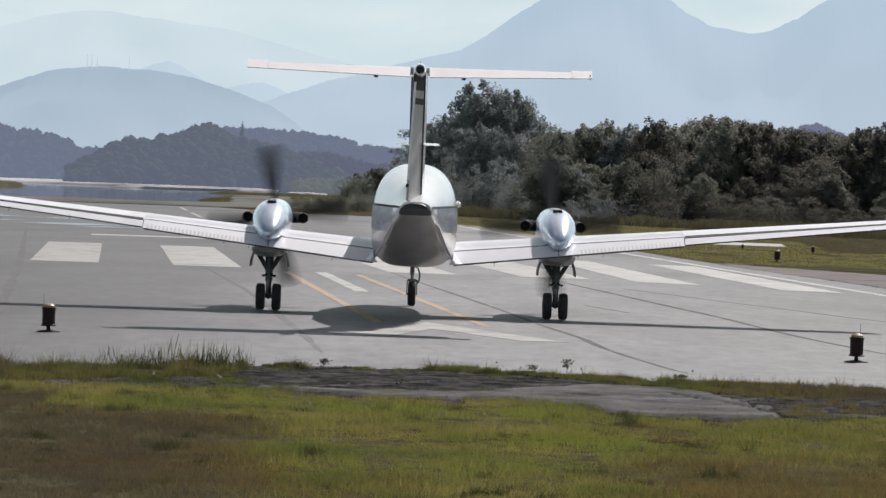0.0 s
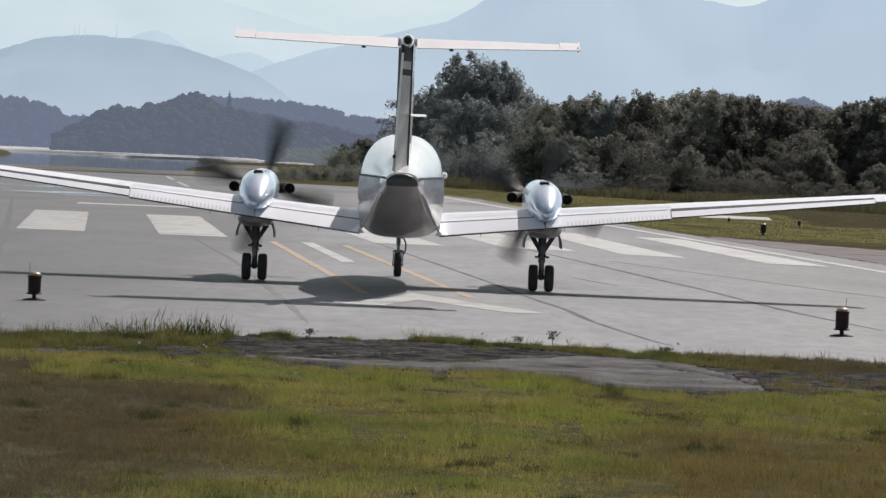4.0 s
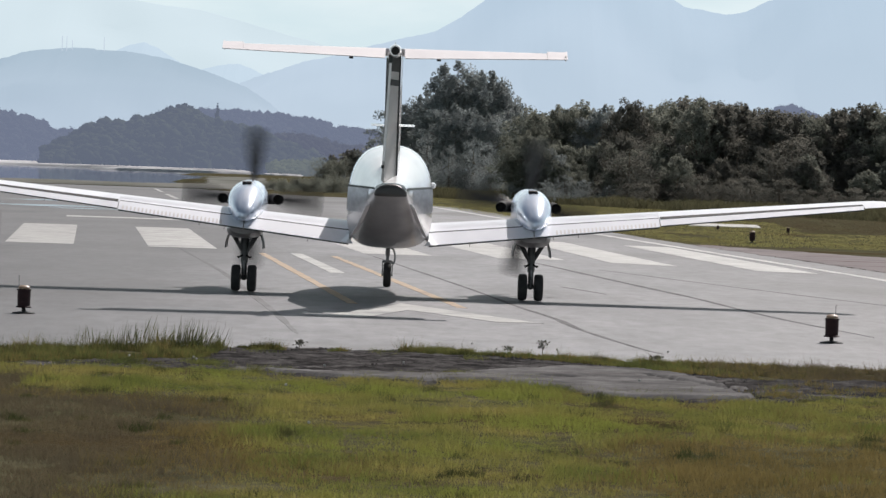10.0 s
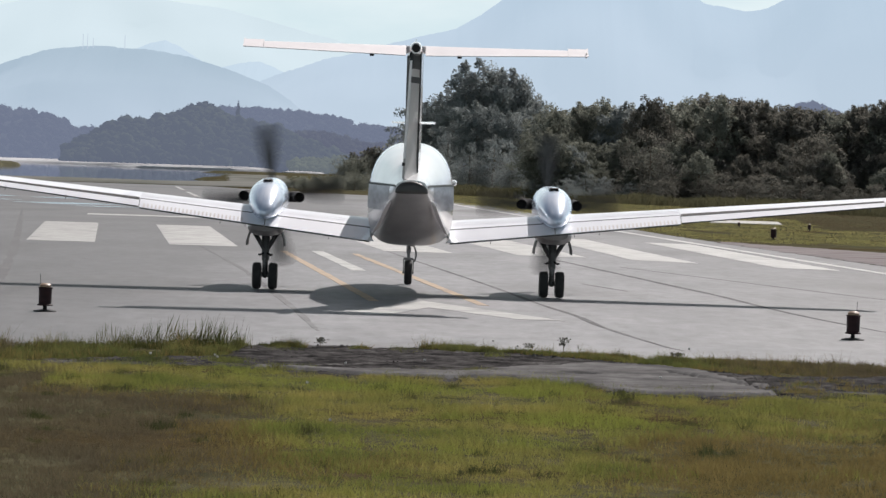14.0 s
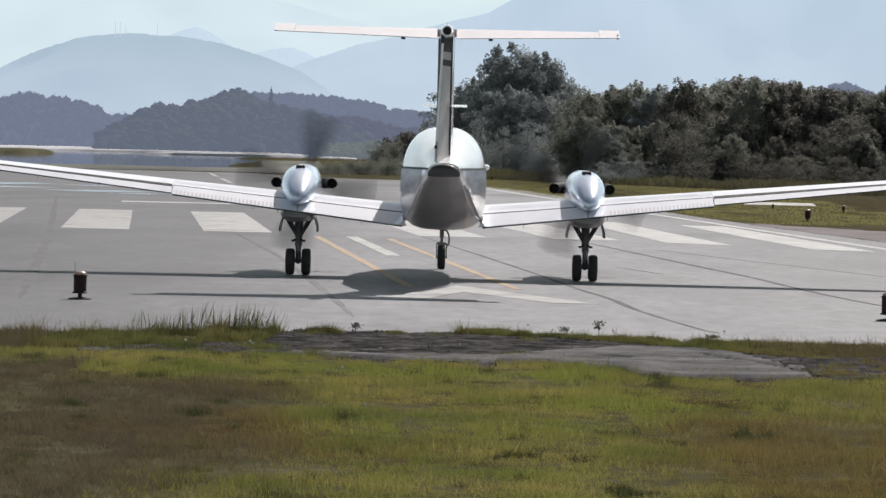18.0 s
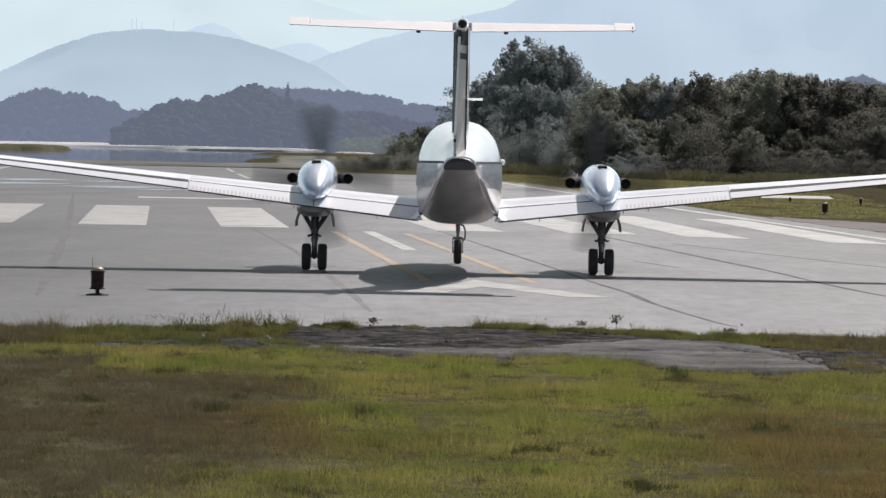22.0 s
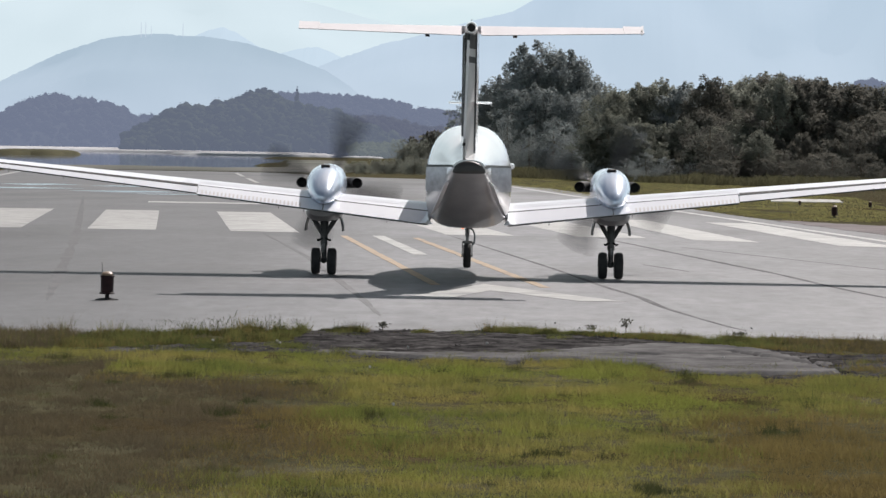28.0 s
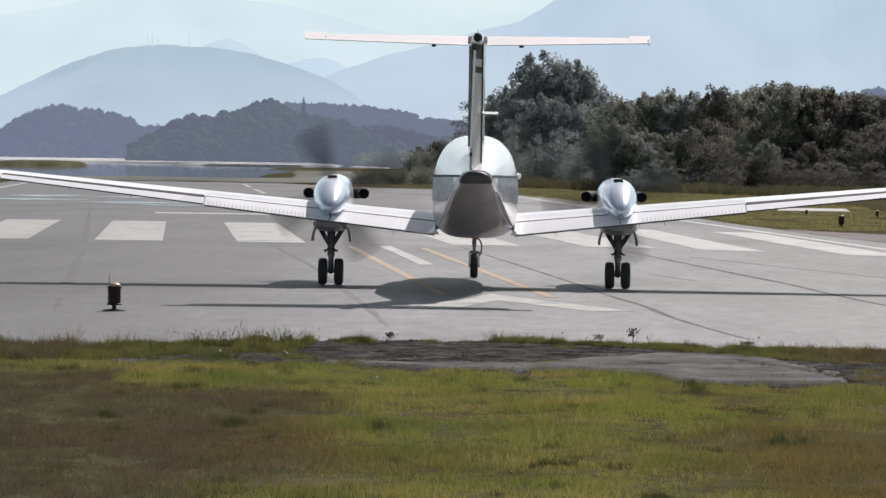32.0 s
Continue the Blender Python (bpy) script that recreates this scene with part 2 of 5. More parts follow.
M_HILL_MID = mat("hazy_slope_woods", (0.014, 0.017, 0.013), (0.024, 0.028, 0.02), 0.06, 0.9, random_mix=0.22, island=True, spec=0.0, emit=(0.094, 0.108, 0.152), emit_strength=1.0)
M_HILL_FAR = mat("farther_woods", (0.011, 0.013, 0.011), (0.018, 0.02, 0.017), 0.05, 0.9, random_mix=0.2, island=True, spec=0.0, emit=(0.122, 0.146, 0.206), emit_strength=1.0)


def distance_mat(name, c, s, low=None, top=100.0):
    """Far land with its haze put in as glow; where low is given that haze is thicker down by the water."""
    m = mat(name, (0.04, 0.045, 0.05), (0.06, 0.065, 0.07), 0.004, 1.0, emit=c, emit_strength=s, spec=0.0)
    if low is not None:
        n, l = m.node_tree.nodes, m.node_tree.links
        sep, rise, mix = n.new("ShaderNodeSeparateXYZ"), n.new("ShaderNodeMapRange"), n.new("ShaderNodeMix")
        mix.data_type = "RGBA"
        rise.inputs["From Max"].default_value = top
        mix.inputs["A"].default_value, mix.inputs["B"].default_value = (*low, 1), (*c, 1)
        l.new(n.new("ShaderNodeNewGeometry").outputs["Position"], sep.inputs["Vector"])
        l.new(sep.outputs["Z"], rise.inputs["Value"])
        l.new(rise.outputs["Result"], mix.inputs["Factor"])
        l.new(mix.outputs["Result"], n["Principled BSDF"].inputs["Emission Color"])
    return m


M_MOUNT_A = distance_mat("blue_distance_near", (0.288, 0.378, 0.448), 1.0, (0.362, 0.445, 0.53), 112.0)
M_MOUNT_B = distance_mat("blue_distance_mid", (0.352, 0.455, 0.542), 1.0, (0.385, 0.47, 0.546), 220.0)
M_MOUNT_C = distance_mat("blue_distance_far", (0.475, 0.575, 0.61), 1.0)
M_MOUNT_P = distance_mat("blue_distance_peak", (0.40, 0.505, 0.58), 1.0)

M_CONCRETE = mat("pale_concrete", (0.42, 0.41, 0.39), (0.34, 0.33, 0.31), 3, 0.9, bump=0.3, stain=(0.25, 0.24, 0.22), stain_scale=1.2)
M_MAST = distance_mat("hazy_mast", (0.39, 0.465, 0.53), 1.0)
M_PAINT = mat("white_aircraft_paint", (0.84, 0.84, 0.84), (0.79, 0.79, 0.795), 1.5, 0.22, coat=0.6, bump=0.012, bump_scale=3)
M_PAINT_MATT = mat("dull_white_paint", (0.64, 0.615, 0.625), (0.58, 0.56, 0.57), 1.5, 0.55, coat=0.0, grain=0.06, grain_scale=6)
M_WING = mat("wing_paint", (0.765, 0.78, 0.82), (0.71, 0.725, 0.765), 1.8, 0.38, coat=0.25, stain=(0.60, 0.61, 0.65), stain_scale=1.1, stain_at=0.62, stretch=(1, 0.25, 1))
M_SILVER = mat("polished_nacelle_paint", (0.70, 0.77, 0.87), (0.50, 0.60, 0.74), 3.5, 0.22, metal=0.45, coat=0.45, stretch=(2.2, 0.25, 0.6))
M_STRIPE = mat("dark_green_grey_trim", (0.04, 0.045, 0.046), (0.062, 0.067, 0.066), 3, 0.7, spec=0.15)
M_BAND = mat("grey_reflection_band", (0.05, 0.055, 0.07), (0.16, 0.17, 0.20), 3.5, 0.38, coat=0.12, stretch=(1, 0.35, 2.5))
M_GREY = mat("grey_fin_paint", (0.57, 0.55, 0.545), (0.65, 0.63, 0.62), 2.5, 0.4, coat=0.2)
M_RUDDER = mat("grey_rudder_paint", (0.345, 0.335, 0.335), (0.40, 0.39, 0.385), 2.5, 0.45, coat=0.1, grain=0.05, grain_scale=6)
M_DARK = mat("sooty_metal", (0.012, 0.012, 0.013), (0.024, 0.023, 0.022), 8, 0.75, metal=0.0, spec=0.25)
# grey for undersides: the shade below tail and nacelles is in the colour
M_UNDER = mat("shaded_grey_underside", (0.235, 0.22, 0.222), (0.34, 0.322, 0.324), 2.5, 0.33, coat=0.35, stretch=(1, 0.3, 1))

M_CAP = mat("dark_grey_cap", (0.035, 0.033, 0.032), (0.05, 0.046, 0.044), 4, 0.5)
M_STEEL = mat("gear_steel", (0.16, 0.16, 0.165), (0.24, 0.24, 0.24), 9, 0.45, metal=0.5)
M_GEAR = mat("dark_gear_metal", (0.055, 0.055, 0.057), (0.09, 0.09, 0.09), 9, 0.55, metal=0.2)
M_RUBBER = mat("tyre_rubber", (0.016, 0.016, 0.017), (0.028, 0.027, 0.027), 10, 0.85, bump=0.2)
M_BLADE = mat("black_propeller_blade", (0.02, 0.02, 0.022), (0.03, 0.03, 0.032), 6, 0.45)
M_CHROME = mat("bright_metal", (0.75, 0.76, 0.78), (0.65, 0.66, 0.68), 5, 0.15, metal=1.0)
M_LAMP_BODY = mat("dark_red_lamp_glass", (0.016, 0.006, 0.008), (0.028, 0.010, 0.011), 12, 0.6, spec=0.2)
M_TIP_BRIGHT = mat("pale_tip_gloss", (0.75, 0.72, 0.66), (0.65, 0.62, 0.55), 12, 0.15, coat=0.5)
M_LAMP_CAP = mat("amber_lamp_cap", (0.34, 0.25, 0.17), (0.22, 0.14, 0.09), 14, 0.5)
M_BEACON = mat("lit_red_glass", (0.3, 0.04, 0.02), None, rough=0.3, emit=(1.0, 0.30, 0.10), emit_strength=1.1)


# ---------------------------------------------------------------- mesh helpers
def link_mesh(name, bm, material, smooth=True):
    me = bpy.data.meshes.new(name)
    bmesh.ops.recalc_face_normals(bm, faces=bm.faces)
    bm.to_mesh(me)
    bm.free()
    me.materials.append(material)
    if smooth:
        me.polygons.foreach_set("use_smooth", [True] * len(me.polygons))
        me.set_sharp_from_angle(angle=radians(38))
    return me


def part(name, bm, material, parent=None, label="", smooth=True):
    ob = new(name, link_mesh(name, bm, material, smooth))
    if parent is not None:
        ob.parent = parent
    if label:
        tagged(ob, label)
    return ob


def holder(name, m=None):
    ob = new(name)
    ob.empty_display_size = 0.2
    if m is not None:
        ob.matrix_world = m
    return ob


def quick(name, verts, faces, material, smooth=False):
    me = bpy.data.meshes.new(name)
    me.from_pydata(verts, [], faces)
    me.materials.append(material)
    if smooth:
        me.polygons.foreach_set("use_smooth", [True] * len(me.polygons))
    me.update()
    return me


def add_box(bm, c, s, m=None):
    r = bmesh.ops.create_cube(bm, size=1)
    mm = Matrix.Translation(c) @ (m or Matrix()) @ Matrix.Diagonal((*s, 1))
    bmesh.ops.transform(bm, matrix=mm, verts=r["verts"])
    return r["verts"]


def add_rod(bm, a, b, r1, r2=None, seg=12):
    a, b = Vector(a), Vector(b)
    d = b - a
    r = bmesh.ops.create_cone(bm, cap_ends=True, segments=seg, radius1=r1, radius2=r1 if r2 is None else r2, depth=d.length)
    mm = Matrix.Translation((a + b) / 2) @ d.to_track_quat("Z", "Y").to_matrix().to_4x4()
    bmesh.ops.transform(bm, matrix=mm, verts=r["verts"])


def add_ball(bm, c, s, seg=14):
    r = bmesh.ops.create_uvsphere(bm, u_segments=seg, v_segments=seg // 2 + 2, radius=1)
    bmesh.ops.transform(bm, matrix=Matrix.Translation(c) @ Matrix.Diagonal((*s, 1)), verts=r["verts"])


def add_lathe(bm, profile, m, seg=24):
    """A turned solid: profile of (radius, height) along local z."""
    rings = []
    for r, z in profile:
        rings.append([bm.verts.new(m @ Vector((r * math.cos(2 * math.pi * i / seg), r * math.sin(2 * math.pi * i / seg), z))) for i in range(seg)])
    for a, b in zip(rings, rings[1:]):
        for i in range(seg):
            bm.faces.new((a[i], a[(i + 1) % seg], b[(i + 1) % seg], b[i]))
    bm.faces.new(rings[0][::-1])
    bm.faces.new(rings[-1])


def add_loft(bm, rings, caps=True, closed=True):
    vs = [[bm.verts.new(p) for p in ring] for ring in rings]
    n = len(vs[0])
    for a, b in zip(vs, vs[1:]):
        for i in range(n if closed else n - 1):
            bm.faces.new((a[i], a[(i + 1) % n], b[(i + 1) % n], b[i]))
    if caps:
        bm.faces.new(vs[0][::-1])
        bm.faces.new(vs[-1])


def spline(rows, steps):
    """Catmull-Rom through rows of numbers."""
    rows = [np.array(r, float) for r in rows]
    out = []
    for i in range(len(rows) - 1):
        p0, p1, p2, p3 = rows[max(i - 1, 0)], rows[i], rows[i + 1], rows[min(i + 2, len(rows) - 1)]
        for k in range(steps):
            t = k / steps
            out.append(0.5 * (2 * p1 + (p2 - p0) * t + (2 * p0 - 5 * p1 + 4 * p2 - p3) * t * t + (3 * p1 - p0 - 3 * p2 + p3) * t ** 3))
    out.append(rows[-1])
    return out


def ring(cx, y, hw, zb, zt, upper=2.3, lower=3.0, n=40, wide=0.5):
    """A rounded cross-section at y; the widest point lies at the share `wide` of its height."""
    zc = zb + (zt - zb) * wide
    pts = []
    for i in range(n):
        a = 2 * math.pi * i / n
        c, s = math.cos(a), math.sin(a)
        e = upper if s >= 0 else lower
        h = (zt - zc) if s >= 0 else (zc - zb)
        pts.append(Vector((cx + hw * math.copysign(abs(c) ** (2 / e), c), y, zc + h * math.copysign(abs(s) ** (2 / e), s))))
    return pts


# ---------------------------------------------------------------- the ground and the water
AXIS = radians(5.0)          # the runway runs this far to the left of straight ahead


def on_runway(u, v):
    """Plan place from metres across (u, at 100 m ahead) and metres along the runway."""
    return Vector((u - math.tan(AXIS) * (v - 100), v, 0))


def shore(x):
    """How far ahead the land ends in front of the lagoon."""
    return 345 + 16 * math.sin(x * 0.11) if x < -10 else 345 + (x + 10) * 26


def land(x, y):
    d = y - shore(x)
    if y > 300 and x > -0.0585 * y - 2:
        d = y - 760                      # the low spit beside the lagoon
    z = 0.03 * noise.noise((x * 0.35, y * 0.35, 0)) if y < 46 else 0.0
    if d > 0 and x < 25:
        z -= min(1.4, d * 0.03)
    return z


def build_ground():
    xs = sorted(set([-4800, -3000, -2000, -1300, -800, -500, -300, -200, -140] + [-100 + 5 * i for i in range(41)] + [-12 + 0.75 * i for i in range(33)] + [140, 200, 300, 500, 800, 1300, 2000, 3000, 4800]))
    ys = sorted(set([-4800, -1500, -400, -100, -30, 0, 15, 22] + [25 + 0.75 * i for i in range(32)] + [50 + 10 * i for i in range(50)] + [560, 640, 760, 900, 1100, 1400, 1800, 2400, 3200, 4900]))
    verts = [(x, y, land(x, y) - 0.004) for y in ys for x in xs]
    w = len(xs)
    faces = [(j * w + i, j * w + i + 1, (j + 1) * w + i + 1, (j + 1) * w + i) for j in range(len(ys) - 1) for i in range(w - 1)]
    tagged(new("ground", quick("ground", verts, faces, M_GROUND, True)), "green and brown airfield ground with rough grass", "ground", kind="structure")
    wv = [(-2500, 300, -0.35), (2500, 300, -0.35), (2500, 3600, -0.35), (-2500, 3600, -0.35)]
    tagged(new("water", quick("water", wv, [(0, 1, 2, 3)], M_WATER)), "calm dark lagoon water reflecting hills and sky", "water", kind="structure")


build_ground()


def flat(name, pts, z, material, parent=None, label="", category="", kind="", rag=0.0, step=0.5):
    """A thin painted or paved sheet with a finely ragged edge."""
    out = []
    for i, a in enumerate(pts):
        b = pts[(i + 1) % len(pts)]
        a, b = Vector(a), Vector(b)
        k = max(1, int((b - a).length / step)) if rag else 1
        nrm = Vector((-(b - a).y, (b - a).x, 0)).normalized()
        for j in range(k):
            p = a.lerp(b, j / k)
            out.append(p + nrm * rag * noise.noise((p.x * 1.7, p.y * 1.7, 3.1)) + Vector((0, 0, z)))
    bm = bmesh.new()
    f = bm.faces.new([bm.verts.new(p) for p in out])
    r = bmesh.ops.extrude_face_region(bm, geom=[f])
    bmesh.ops.translate(bm, vec=(0, 0, -0.003), verts=[v for v in r["geom"] if isinstance(v, bmesh.types.BMVert)])
    bmesh.ops.triangulate(bm, faces=bm.faces, ngon_method="EAR_CLIP")
    ob = part(name, bm, material, parent, smooth=False)
    tagged(ob, label, category, kind=kind)
    return ob


def P(x, y):
    return (x, y, 0)


EDGE_U = 12.1
runway = flat("runway", [P(-30, 45), P(-8, 45), P(-5.3, 45.4), P(-4, 46), P(-2.4, 46.8), P(-1.45, 47.7), P(0.1, 47.8), P(0.5, 48.2), P(0.95, 47.5), P(1.7, 47.3), P(3.2, 46.9), P(5.6, 46.4), P(12, 46.3), P(24, 46.3), P(24, 86), P(13.4, 87), P(8.9, 139), P(3.2, 225), on_runway(EDGE_U + 0.5, 276), on_runway(5, 286), on_runway(0, 318), on_runway(-22, 324), on_runway(-22, 100), P(-30, 80)], 0.004, M_ASPHALT, rag=0.12, label="pale grey worn asphalt runway with cracks", category="runway", kind="structure")
flat("sand_flat", [P(-46, 325), P(-19, 318), P(-13.5, 322), P(-12.6, 345), P(-21, 520), P(-24, 590), P(-33, 590), P(-29, 515), P(-22, 395), P(-27, 372), P(-38, 380), P(-50, 366)], 0.05, M_SAND, rag=1.2, step=4.0, label="low olive sand flat between runway and lagoon", category="sand", kind="structure")


def steps(pts, x):
    """Height of a broken line at x."""
    return float(np.interp(x, [p[0] for p in pts], [p[1] for p in pts]))


def lawn_edge(x):
    """How far ahead the lawn ends."""
    return steps(((-12, 42.5), (-4.85, 42.1), (-3.4, 42.5), (-2.4, 42.9), (-1.7, 42.6), (-1.1, 42.0), (0.1, 41.5), (0.8, 41.9), (1.6, 41.0), (1.85, 39.9), (2.55, 39.5), (3.2, 39.8), (3.9, 39.6), (5.0, 41.3), (12, 41.8)), x)


def verge_near(x):
    """How far ahead the grass strip along the asphalt begins."""
    return steps(((-12, 42.4), (-4.9, 42.1), (-4.3, 42.9), (-3.4, 43.8), (-2.5, 44.9), (-2.35, 47.0), (0.9, 47.2), (1.7, 46.6), (2.3, 45.9), (2.8, 45.2), (3.6, 44.1), (4.1, 43.6), (5.3, 44.1), (12, 44.4)), x)


def verge_far(x):
    """How far ahead that grass strip ends at the asphalt."""
    return steps(((-12, 45.0), (-5.3, 45.5), (-4, 46.1), (-2.5, 47.0), (-1.45, 47.8), (0.1, 47.9), (0.5, 48.3), (0.95, 47.6), (3.2, 47.0), (5.6, 46.5), (12, 46.4)), x)


def drape(name, x0, x1, y0, y1, step, inside, lift, material, label, category, rough=0.0):
    """A thin sheet laid on the ground where inside(x, y) holds."""
    nx, ny = int((x1 - x0) / step), int((y1 - y0) / step)
    ids, verts, faces = {}, [], []

    def vert(i, j):
        if (i, j) not in ids:
            x, y = x0 + i * step, y0 + j * step
            ids[(i, j)] = len(verts)
            bump = rough * (0.8 + 0.9 * noise.noise((x * 3.1, y * 2.2, 1)) + 1.3 * noise.noise((x * 10, y * 7, 2)))
            verts.append((x, y, ground_height(x, y) + lift + max(0.0, bump)))
        return ids[(i, j)]
    for j in range(ny):
        for i in range(nx):
            if inside(x0 + (i + 0.5) * step, y0 + (j + 0.5) * step):
                faces.append((vert(i, j), vert(i + 1, j), vert(i + 1, j + 1), vert(i, j + 1)))
    # the rim sinks into the ground
    uses = [0] * len(verts)
    for f in faces:
        for v in f:
            uses[v] += 1
    verts = [v if n == 4 else (v[0], v[1], ground_height(v[0], v[1]) - 0.012) for v, n in zip(verts, uses)]
    tagged(new(name, quick(name, verts, faces, material, True)), label, category, kind="structure")


def ground_height(x, y):
    """Height of the ground mesh itself, between its grid points."""
    gx, gy = math.floor((x + 12) / 0.75) * 0.75 - 12, math.floor((y - 25) / 0.75) * 0.75 + 25
    if abs(x) > 11.5:
        gx = math.floor((x + 100) / 5) * 5 - 100
        fx = (x - gx) / 5
        gx2 = gx + 5
    else:
        fx, gx2 = (x - gx) / 0.75, gx + 0.75
    fy, gy2 = (y - gy) / 0.75, gy + 0.75
    a = land(gx, gy) * (1 - fx) + land(gx2, gy) * fx
    b = land(gx, gy2) * (1 - fx) + land(gx2, gy2) * fx
    return a * (1 - fy) + b * fy


def on_track(x, y):
    n1 = 0.3 * noise.noise((x * 0.9, y * 0.9, 2.0)) + 0.25 * noise.noise((x * 3, y * 3, 2.5))
    return lawn_edge(x) - 0.5 + n1 < y < (verge_near(x) + (0.25 if x > 0 else -0.25) if not -2.4 < x < 0.9 else verge_far(x) - 0.05) + n1 and x > -4.6 + 2 * n1


def on_patch(x, y):
    n1 = 0.16 * noise.noise((x * 1.3, y * 1.1, 6.0)) + 0.14 * noise.noise((x * 5, y * 3, 6.5))
    top = steps(((-2.0, 42.7), (-1.0, 42.5), (0.2, 42.3), (0.6, 43.0), (1.5, 44.4), (1.95, 45.0), (2.8, 44.9), (3.2, 44.2), (3.6, 41.6)), x)
    if abs(y - (43.7 - 3.1 * (x - 2.7))) < 0.16 + n1 and x > 2.7 or abs(y - 42.5 - n1) < 0.14 and 1.35 < x < 1.9:
        return False                     # open cracks
    return -2.0 + n1 < x < 3.6 + n1 and lawn_edge(x) - 0.3 < y < top + 1.5 * n1


drape("bare_track", -6, 8.5, 38, 48.7, 0.065, on_track, 0.004, M_GRAVEL, "dark bare gravel track along the grass edge", "track", 0.014)
drape("asphalt_patch", -2.4, 5, 38.5, 45.8, 0.07, on_patch, 0.046, M_ASPHALT_OLD, "broken pale asphalt patch in the track", "asphalt patch", 0.005)


def stripe(name, u0, u1, v0, v1, material, z=0.009, rag=0.03):
    return flat(name, [on_runway(u0, v0), on_runway(u1, v0), on_runway(u1, v1), on_runway(u0, v1)], z, material, runway, rag=rag, step=0.8)


for u0 in (-18.4, -14.6, -10.95, -7.1, -1.3, 2.3):
    stripe("threshold_bar", u0, u0 + 1.85, 101, 130, M_WHITE_MARK)
flat("threshold_bar", [P(5.2, 99.6), P(6.85, 98.4), P(5.0, 127.5), P(3.5, 128)], 0.009, M_WHITE_MARK, runway, rag=0.03, step=0.8)
flat("threshold_bar", [P(8.75, 96.0), P(10.25, 95.2), P(8.4, 124.5), P(6.9, 125)], 0.009, M_WHITE_MARK, runway, rag=0.03, step=0.8)
flat("edge_line", [P(11.85, 83), P(12.15, 83), P(7.25, 147), P(-0.6, 255), P(-1.0, 255), P(6.9, 147)], 0.009, M_WHITE_MARK, runway, rag=0.03, step=1.0)
stripe("edge_line", -20.5, -20.05, 60, 300, M_WHITE_MARK)
stripe("lead_in_line", -4.28, -4.10, 64, 98, M_YELLOW_MARK)
stripe("lead_in_line", -2.46, -2.28, 63.5, 97, M_YELLOW_MARK)
stripe("arrow_shaft", -3.42, -3.1, 81.8, 98.5, M_WHITE_MARK)
stripe("cross_line", -9.6, -5, 147.6, 150.6, M_FADED_MARK)
for v in (175, 230, 275):
    stripe("centre_line_dash", -3.5, -3.2, v, v + 30, M_WHITE_MARK)
tip, la, ra = Vector(P(-0.22, 64.8)), Vector(P(-1.5, 58.2)), Vector(P(2.02, 58.1))
bend = Vector(P(-0.1, 61.8))
flat("arrow_head", [tip, ra, ra + Vector((-0.75, 0, 0)), bend, la + Vector((0.75, 0.2, 0)), la], 0.009, M_FADED_MARK, runway, rag=0.04, step=0.4)
flat("dirt_strip", [P(12.2, 101), P(13.6, 86.8), P(30, 85), P(30, 108), P(15.5, 117), P(10.0, 131), P(9.5, 131)], 0.012, M_DIRT, rag=0.5, step=0.8, label="bare reddish brown earth beside the runway", category="earth", kind="structure")


def crack(pts, w, material=None):
    """A line of filler that wavers and thins out towards its ends."""
    a, b = [], []
    pts = [Vector(p) for p in spline(pts, 5)]
    for i, p in enumerate(pts):
        q = pts[min(i + 1, len(pts) - 1)] - pts[max(i - 1, 0)]
        nrm = Vector((-q.y, q.x, 0)).normalized()
        r = w * (0.15 + 0.85 * math.sin(math.pi * i / (len(pts) - 1)) ** 0.8) * (1 + 0.5 * noise.noise((p.x * 0.9, p.y * 0.35, 5.0)))
        a.append(p + nrm * r)
        b.append(p - nrm * r)
    flat("filled_crack", a + b[::-1], 0.007, material or M_TYRE_MARK, runway, rag=min(0.05, 0.5 * w), step=0.9)


crack([P(-1.6, 104), P(-0.02, 86.4), P(1.1, 73.9), P(1.81, 65.05), P(2.27, 60.3), P(2.53, 56.1), P(3.07, 50.9), P(3.3, 49.4)], 0.05)
crack([P(-6.6, 55), P(-7.7, 66), P(-11.2, 100), P(-17.85, 161.5)], 0.11, M_FAINT_MARK)
crack([P(-8.2, 118), P(-5.4, 92), P(-4.0, 79), P(-2.7, 64.8), P(-2.05, 57.5), P(-1.73, 53.5), P(-1.6, 52.0)], 0.06, M_FAINT_MARK)
crack([P(2.4, 104), P(3.3, 95), P(4.77, 79.5), P(5.45, 72.7), P(6.1, 64.3), P(7.0, 57)], 0.065)
crack([P(3.0, 77.4), P(3.4, 75.4), P(3.75, 73.5)], 0.03)
crack([P(4.5, 92), P(8.6, 74), P(11, 66)], 0.03)

for x0, x1, y0, dy in ((-27, -20.5, 187, 5), (-27, -22.5, 203, 8), (-20.5, -14.5, 179, 6), (-17, -13.0, 172, 3), (-22, -18, 201, 5)):
    flat("puddle", [P(x0, y0), P((x0 + x1) / 2, y0 - dy * 0.6), P(x1, y0 + dy * 0.1), P((x0 + x1) / 2, y0 + dy * 0.6)], 0.0085, M_PUDDLE, runway, rag=0.5, step=0.7, label="thin wet film on the asphalt")


# ---------------------------------------------------------------- distance: mountains and wooded hills
K = 1 / 6646                  # radians in one unit of the sketches of the skyline


def skyline(peaks, u):
    if len(peaks[0]) == 2:
        return steps(peaks, u)
    return sum((h * math.exp(-(abs(u - c) / (wl if u < c else wr)) ** p)) ** 8 for c, h, wl, wr, p in peaks) ** 0.125


